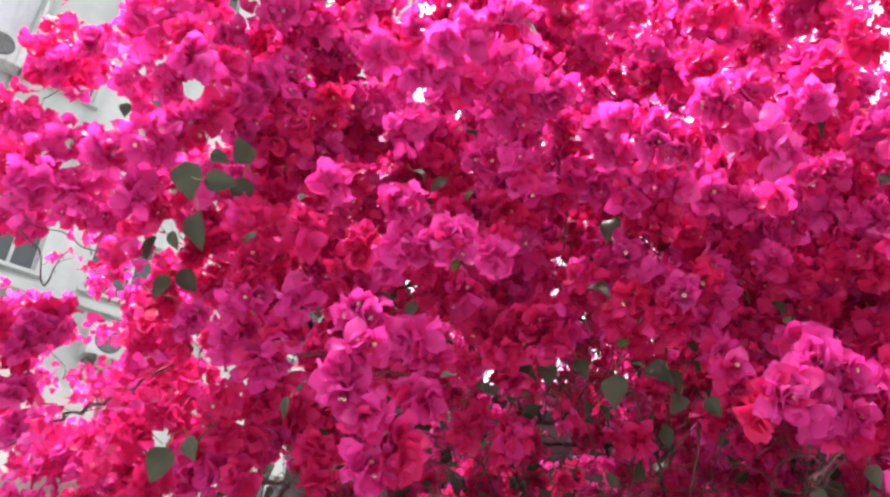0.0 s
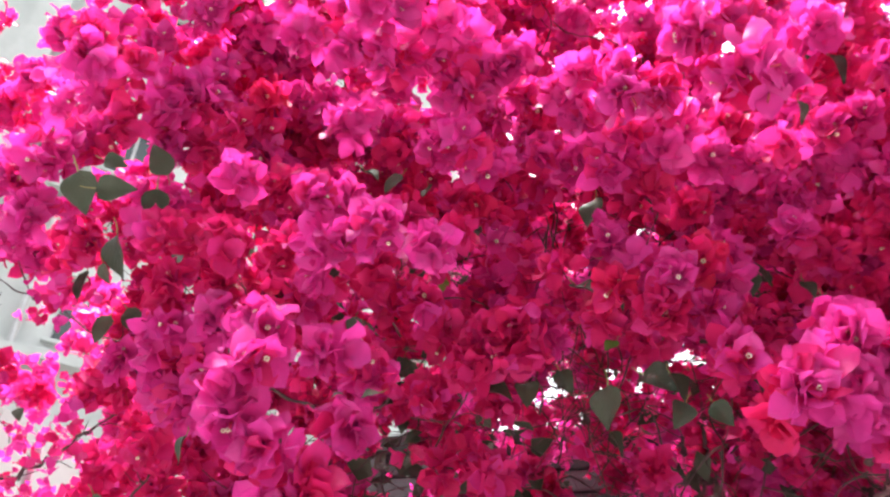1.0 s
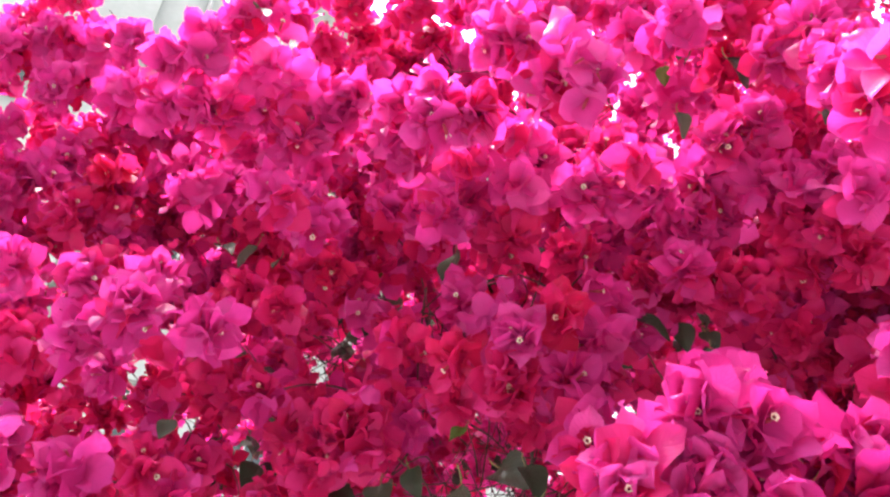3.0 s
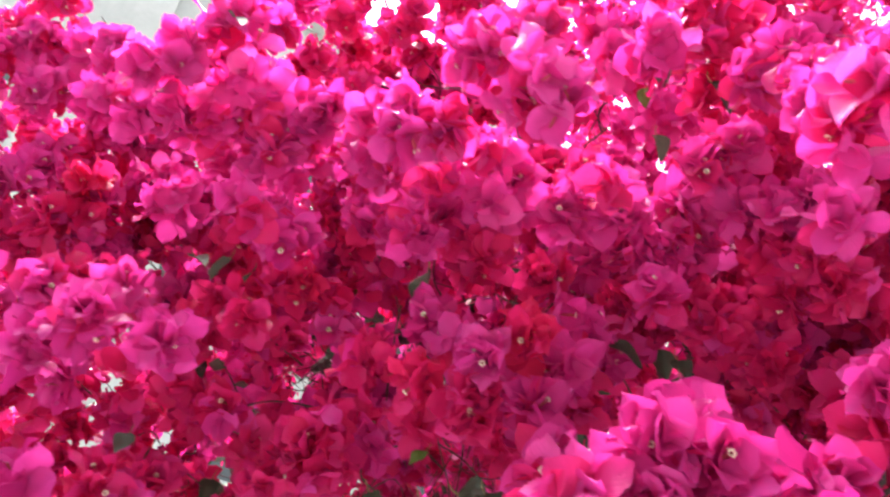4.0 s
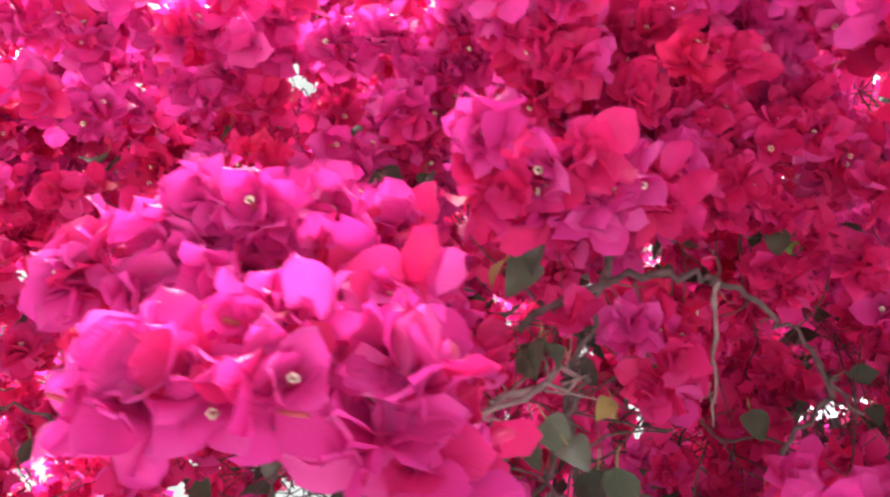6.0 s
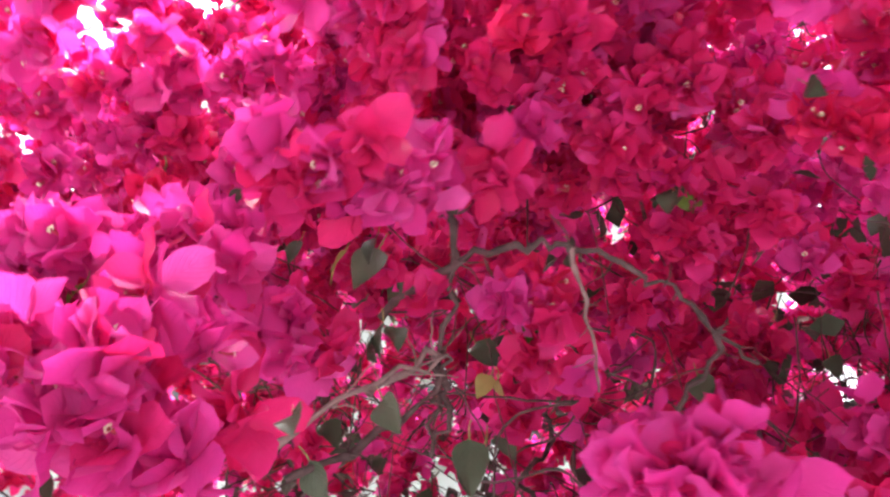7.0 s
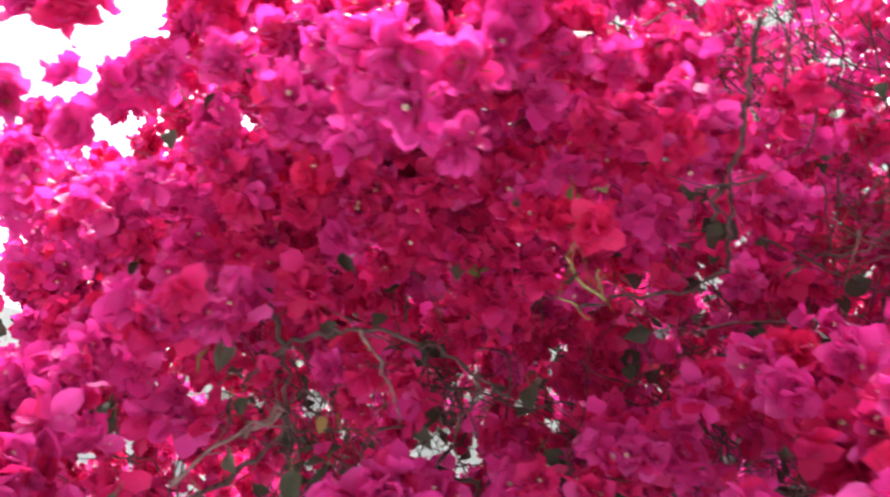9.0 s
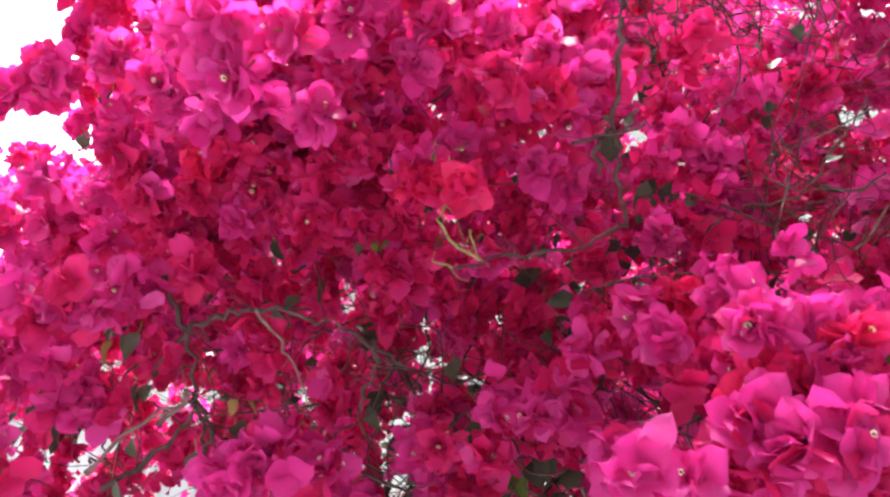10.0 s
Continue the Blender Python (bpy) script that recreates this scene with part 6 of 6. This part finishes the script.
for _ in range(4200):
    x, z = rng.uniform(-0.45, 1.5), 1.42 + 0.85 * rng.uniform() ** 1.7
    p = np.array([x, front_of(min(x, 1.0), z) + rng.uniform(0.22, 0.85), z])
    if in_gap(p, 0.012) or before_face(p, 0.025) or (x > 0.85 and p[1] < 1.7):
        continue
    v, uv, f = small_leaves[int(rng.integers(3))]
    m = turn_to(rng.normal(size=3) + np.array([0, -0.5, 0.4]), rng.uniform(0, 6.28)) * rng.uniform(0.026, 0.046)
    lv.append(v @ m.T + p), lu.append(uv), lf.append(f + count)
    count += len(v)
core = keep_place(mesh_object("foliage", np.concatenate(lv), np.concatenate(lf), [LEAF], shrub, np.concatenate(lu)))
tagged(core, "dark green leaves deep inside the shrub", kind="stuff")

# Pinholes of daylight through the thin lower shrub.
PINHOLES = []


def daylight(x0, y0, z0, x1, y1, z1):
    a, b = np.array([x0, y0, z0]), np.array([x1, y1, z1])
    PINHOLES.append((a, (b - a) / np.linalg.norm(b - a)))


daylight(0.088, 0.380, 1.728, 0.396, 2.573, 2.992)
daylight(0.086, 0.389, 1.713, 0.379, 2.632, 2.890)
daylight(0.102, 0.394, 1.698, 0.486, 2.665, 2.791)
daylight(0.047, 0.410, 1.673, 0.120, 2.775, 2.623)
daylight(0.083, 0.414, 1.657, 0.358, 2.798, 2.518)
daylight(0.104, 0.415, 1.645, 0.501, 2.806, 2.438)
daylight(0.107, 0.400, 1.683, 0.519, 2.707, 2.688)
daylight(0.141, 0.369, 1.728, 0.749, 2.499, 2.991)
daylight(0.129, 0.614, 1.818, -0.644, 2.598, 3.221)
daylight(0.144, 0.619, 1.818, -0.544, 2.632, 3.224)
daylight(0.233, 0.665, 1.772, 0.050, 2.935, 2.919)
daylight(0.235, 0.669, 1.763, 0.068, 2.966, 2.859)
daylight(0.207, 0.666, 1.763, -0.122, 2.945, 2.860)
daylight(0.236, 0.674, 1.754, 0.072, 2.996, 2.794)
daylight(0.241, 0.679, 1.742, 0.108, 3.031, 2.719)
daylight(0.232, 0.680, 1.738, 0.046, 3.038, 2.691)
daylight(0.239, 0.683, 1.733, 0.091, 3.056, 2.654)
daylight(0.235, 0.659, 1.783, 0.063, 2.899, 2.990)
daylight(0.203, 0.620, 1.788, -1.748, 1.707, 3.020)
daylight(0.206, 0.631, 1.783, -1.729, 1.780, 2.982)
daylight(0.253, 0.723, 1.743, -1.410, 2.392, 2.717)
daylight(0.249, 0.711, 1.753, -1.443, 2.316, 2.785)
daylight(0.269, 0.749, 1.720, -1.306, 2.567, 2.567)
daylight(1.034, 0.979, 1.760, 0.344, 2.993, 3.162)
daylight(1.021, 0.984, 1.744, 0.256, 3.029, 3.062)
daylight(1.028, 0.969, 1.770, 0.300, 2.928, 3.231)
daylight(1.051, 0.977, 1.769, 0.457, 2.982, 3.228)
daylight(1.081, 0.939, 1.823, 0.659, 2.731, 3.588)
daylight(1.021, 0.898, 1.842, 0.258, 2.456, 3.711)
daylight(1.009, 0.915, 1.821, 0.173, 2.571, 3.571)
daylight(1.053, 0.933, 1.821, 0.473, 2.692, 3.574)
daylight(1.062, 0.974, 1.777, 0.528, 2.963, 3.281)
daylight(0.948, 0.816, 1.831, 0.484, 2.693, 3.494)
daylight(0.956, 0.823, 1.825, 0.534, 2.741, 3.452)
daylight(0.967, 0.815, 1.837, 0.609, 2.688, 3.530)
daylight(0.975, 0.825, 1.827, 0.663, 2.753, 3.467)
daylight(0.986, 0.816, 1.840, 0.739, 2.693, 3.548)
daylight(0.981, 0.807, 1.849, 0.705, 2.629, 3.611)
daylight(0.941, 0.783, 1.863, 0.436, 2.474, 3.703)
daylight(0.976, 0.784, 1.870, 0.669, 2.478, 3.751)
daylight(0.876, 0.863, 1.728, 0.005, 3.002, 2.808)
daylight(0.889, 0.862, 1.738, 0.087, 3.001, 2.872)
daylight(0.866, 0.857, 1.730, -0.065, 2.967, 2.819)
daylight(0.870, 0.871, 1.706, -0.035, 3.056, 2.658)
daylight(0.989, 0.822, 1.833, 0.759, 2.732, 3.507)
daylight(0.922, 0.968, 1.725, -0.527, 2.624, 3.014)
daylight(0.959, 0.967, 1.762, -0.285, 2.617, 3.257)
daylight(0.845, 0.906, 1.695, -1.042, 2.209, 2.810)
daylight(0.836, 0.898, 1.689, -1.101, 2.156, 2.769)
daylight(0.702, 0.965, 1.721, 0.432, 3.263, 2.792)
daylight(0.706, 0.957, 1.737, 0.456, 3.215, 2.896)
daylight(0.694, 0.962, 1.724, 0.376, 3.246, 2.812)
daylight(0.687, 0.973, 1.697, 0.333, 3.320, 2.629)
daylight(0.693, 0.954, 1.739, 0.371, 3.195, 2.914)
daylight(0.754, 0.869, 1.858, 0.780, 2.623, 3.709)
daylight(0.749, 0.852, 1.874, 0.743, 2.512, 3.810)

# Fine twigs from the trusses back to the stems, and tangles inside.
rng = np.random.default_rng(16)
tv, tf, count = [], [], 0
for k, (c, r) in enumerate(CENTRES):
    if rng.uniform() < 0.3 and c[1] > front_of(c[0], c[2]) + 0.05 and not in_gap(c, 0.02):
        back_to = c + np.array([rng.normal() * 0.05, rng.uniform(0.08, 0.16), -rng.uniform(0.0, 0.07)])
        bend = (c + back_to) / 2 + rng.normal(size=3) * 0.02
        v, f = tube_arrays(winding([c, bend, back_to], 0.007, k), rng.uniform(0.0005, 0.0009), 4, -0.4, seed=k)
        tv.append(v), tf.append(f + count)
        count += len(v)
for k in range(1300):
    x, z = rng.uniform(-0.3, 1.15), rng.uniform(1.55, 2.45) if k % 2 else rng.uniform(1.5, 1.95)
    p = np.array([x, front_of(x, z) + (rng.uniform(0.16, 0.95) if k % 2 else rng.uniform(0.14, 0.7)), z])
    if before_face(p, 0.02):
        continue
    d = rng.normal(size=3) * np.array([0.045, 0.045, 0.045])
    v, f = tube_arrays(winding([p, p + d + rng.normal(size=3) * 0.012, p + 1.7 * d + rng.normal(size=3) * 0.04, p + 2.2 * d + rng.normal(size=3) * 0.06], 0.006, k), rng.uniform(0.0006, 0.0016), 4, 0.5, seed=k)
    tv.append(v), tf.append(f + count)
    count += len(v)
for k in range(260):
    p = np.array([rng.uniform(0.6, 1.6), rng.uniform(1.15, 1.7), rng.uniform(1.7, 2.7)])
    if before_face(p, 0.02) or np.hypot(p[0] - 1.17, p[1] - 0.66) < 0.82:
        continue
    d = rng.normal(size=3) * np.array([0.06, 0.05, 0.06])
    way = [p, p + d + rng.normal(size=3) * 0.02, p + 1.8 * d + rng.normal(size=3) * 0.045, p + 2.4 * d + rng.normal(size=3) * 0.07]
    v, f = tube_arrays(winding(way, 0.006, k), rng.uniform(0.0006, 0.0014), 4, 0.6, seed=k)
    tv.append(v), tf.append(f + count)
    count += len(v)
for k in range(9 * len(PINHOLES)):
    a, way = PINHOLES[k % len(PINHOLES)]
    p = a + way * rng.uniform(0.42, 1.0) + rng.normal(size=3) * 0.012
    if before_face(p, 0.0):
        continue
    d = rng.normal(size=3) * 0.03
    v, f = tube_arrays(winding([p - d, p + rng.normal(size=3) * 0.006, p + d + rng.normal(size=3) * 0.01], 0.004, k), rng.uniform(0.0005, 0.0013), 4, 0.4, seed=k)
    tv.append(v), tf.append(f + count)
    count += len(v)
twigs = keep_place(mesh_object("brushwood", np.concatenate(tv), np.concatenate(tf), [BARK], shrub))
tagged(twigs, "tangle of fine brown twigs", kind="stuff")

def stops_daylight(place, turn, size, kind, mat):
    """Whether a bract of the flower closes one of the pinholes."""
    for a, way in PINHOLES:
        off = place - a
        along = off @ way
        if along > 0 and np.linalg.norm(off - along * way) < 0.036:
            off = coarse_flowers[kind][0] @ (turn * size).T + off
            if np.linalg.norm(off - (off @ way)[:, None] * way, axis=1).min() < 0.004:
                return True
    return False


FLOWERS = [flower for flower in FLOWERS if not stops_daylight(*flower)]

# Flowers: the foremost stretch of the face singly, the rest as one mass.
order = sorted(range(len(FLOWERS)), key=lambda i: FLOWERS[i][0][1] - 0.38 * max(FLOWERS[i][0][0], -0.1) + 0.1 * abs(FLOWERS[i][0][2] - 1.9))
single = set(order[:300])
bract_meshes, heart_meshes = {}, {}


def place_matrix(place, turn, size):
    full = np.eye(4)
    full[:3, :3], full[:3, 3] = turn * size, place
    return Matrix(full.tolist())


def single_flower(place, turn, size, kind, mat):
    if kind not in heart_meshes:
        v, f, s = floret_arrays(0.016 + 0.0012 * (kind % 4), kind % 4 == 0, kind)
        ob = mesh_object("flower", v, f, [TUBE, FLORET], shrub, None, s - 1)
        heart_meshes[kind] = ob.data
    else:
        ob = new("flower", heart_meshes[kind])
        ob.parent = shrub
    ob.matrix_basis = place_matrix(place, turn, size)
    keep_place(ob)
    for b in range(3):
        key = (kind, b, mat.name)
        if key not in bract_meshes:
            v, uv, f = fine_bracts[(kind + b) % KINDS]
            child = mesh_object("bract", tilt_blade(v, openings[kind][b], b * 2.094 + 0.2 * kind), f, [mat], ob, uv)
            bract_meshes[key] = child.data
        else:
            child = new("bract", bract_meshes[key])
            child.parent = ob


for i in order[:300]:
    single_flower(*FLOWERS[i])
slot_of = {PINK_LIT: 0, CRIMSON_SHADED: 1, CORAL: 2}
vs, us, fs, ss, count = [], [], [], [], 0
for i in order[300:]:
    place, turn, size, kind, mat = FLOWERS[i]
    deep = place[1] - front_of(place[0], place[2])
    v, uv, f, s = (middle_flowers if deep < 0.055 and place[2] < 2.7 else coarse_flowers if deep < 0.17 and place[2] < 2.7 else rough_flowers if deep < 0.55 and place[2] < 2.8 else sparse_flowers)[kind]
    vs.append(v @ (turn * size).T + place), us.append(uv), fs.append(f + count), ss.append(np.where(s == 0, slot_of[mat], s + 2))
    count += len(v)
mass = keep_place(mesh_object("blossom", np.concatenate(vs), np.concatenate(fs), [PINK_LIT, CRIMSON_SHADED, CORAL, TUBE, FLORET], shrub, np.concatenate(us), np.concatenate(ss)))
tagged(mass, "dense mass of papery magenta bracts", kind="stuff")

# ---- bricks of the garden wall ----
brick_shapes = []
for k in range(4):
    bm = bmesh.new()
    block(bm, 0, -0.004 * (k % 3), 0, 0.215, 0.03, 0.065, bevel=0.004)
    mesh = bpy.data.meshes.new("brick")
    bm.to_mesh(mesh)
    bm.free()
    mesh.materials.append(BRICK_SHADED)
    brick_shapes.append(mesh)
brick_rng = random.Random(5)
for row in range(17):
    z = WALL_TOP - 0.075 * (row + 1)
    for col in range(17):
        x = -0.6 + 0.225 * col + (0.1125 if row % 2 else 0.0)
        ob = new("brick", brick_rng.choice(brick_shapes))
        ob.parent = wall_north
        ob.matrix_basis = pose(x, WALL_Y - 0.018 + brick_rng.uniform(-0.002, 0.002), z, 0, 0, brick_rng.uniform(-0.4, 0.4))
rest = bmesh.new()
for row in range(32):
    z = WALL_TOP - 0.075 * (row + 1)
    for col in range(31):
        x = -0.6 + 0.225 * col + (0.1125 if row % 2 else 0.0)
        if row < 17 and x < 3.22 or x < -0.6 or x > 3.95:
            continue
        block(rest, x, WALL_Y - 0.02, z, x + 0.215, WALL_Y + 0.012, z + 0.065)
tagged(part("brickwork", rest, BRICK_SHADED, wall_north), kind="stuff")
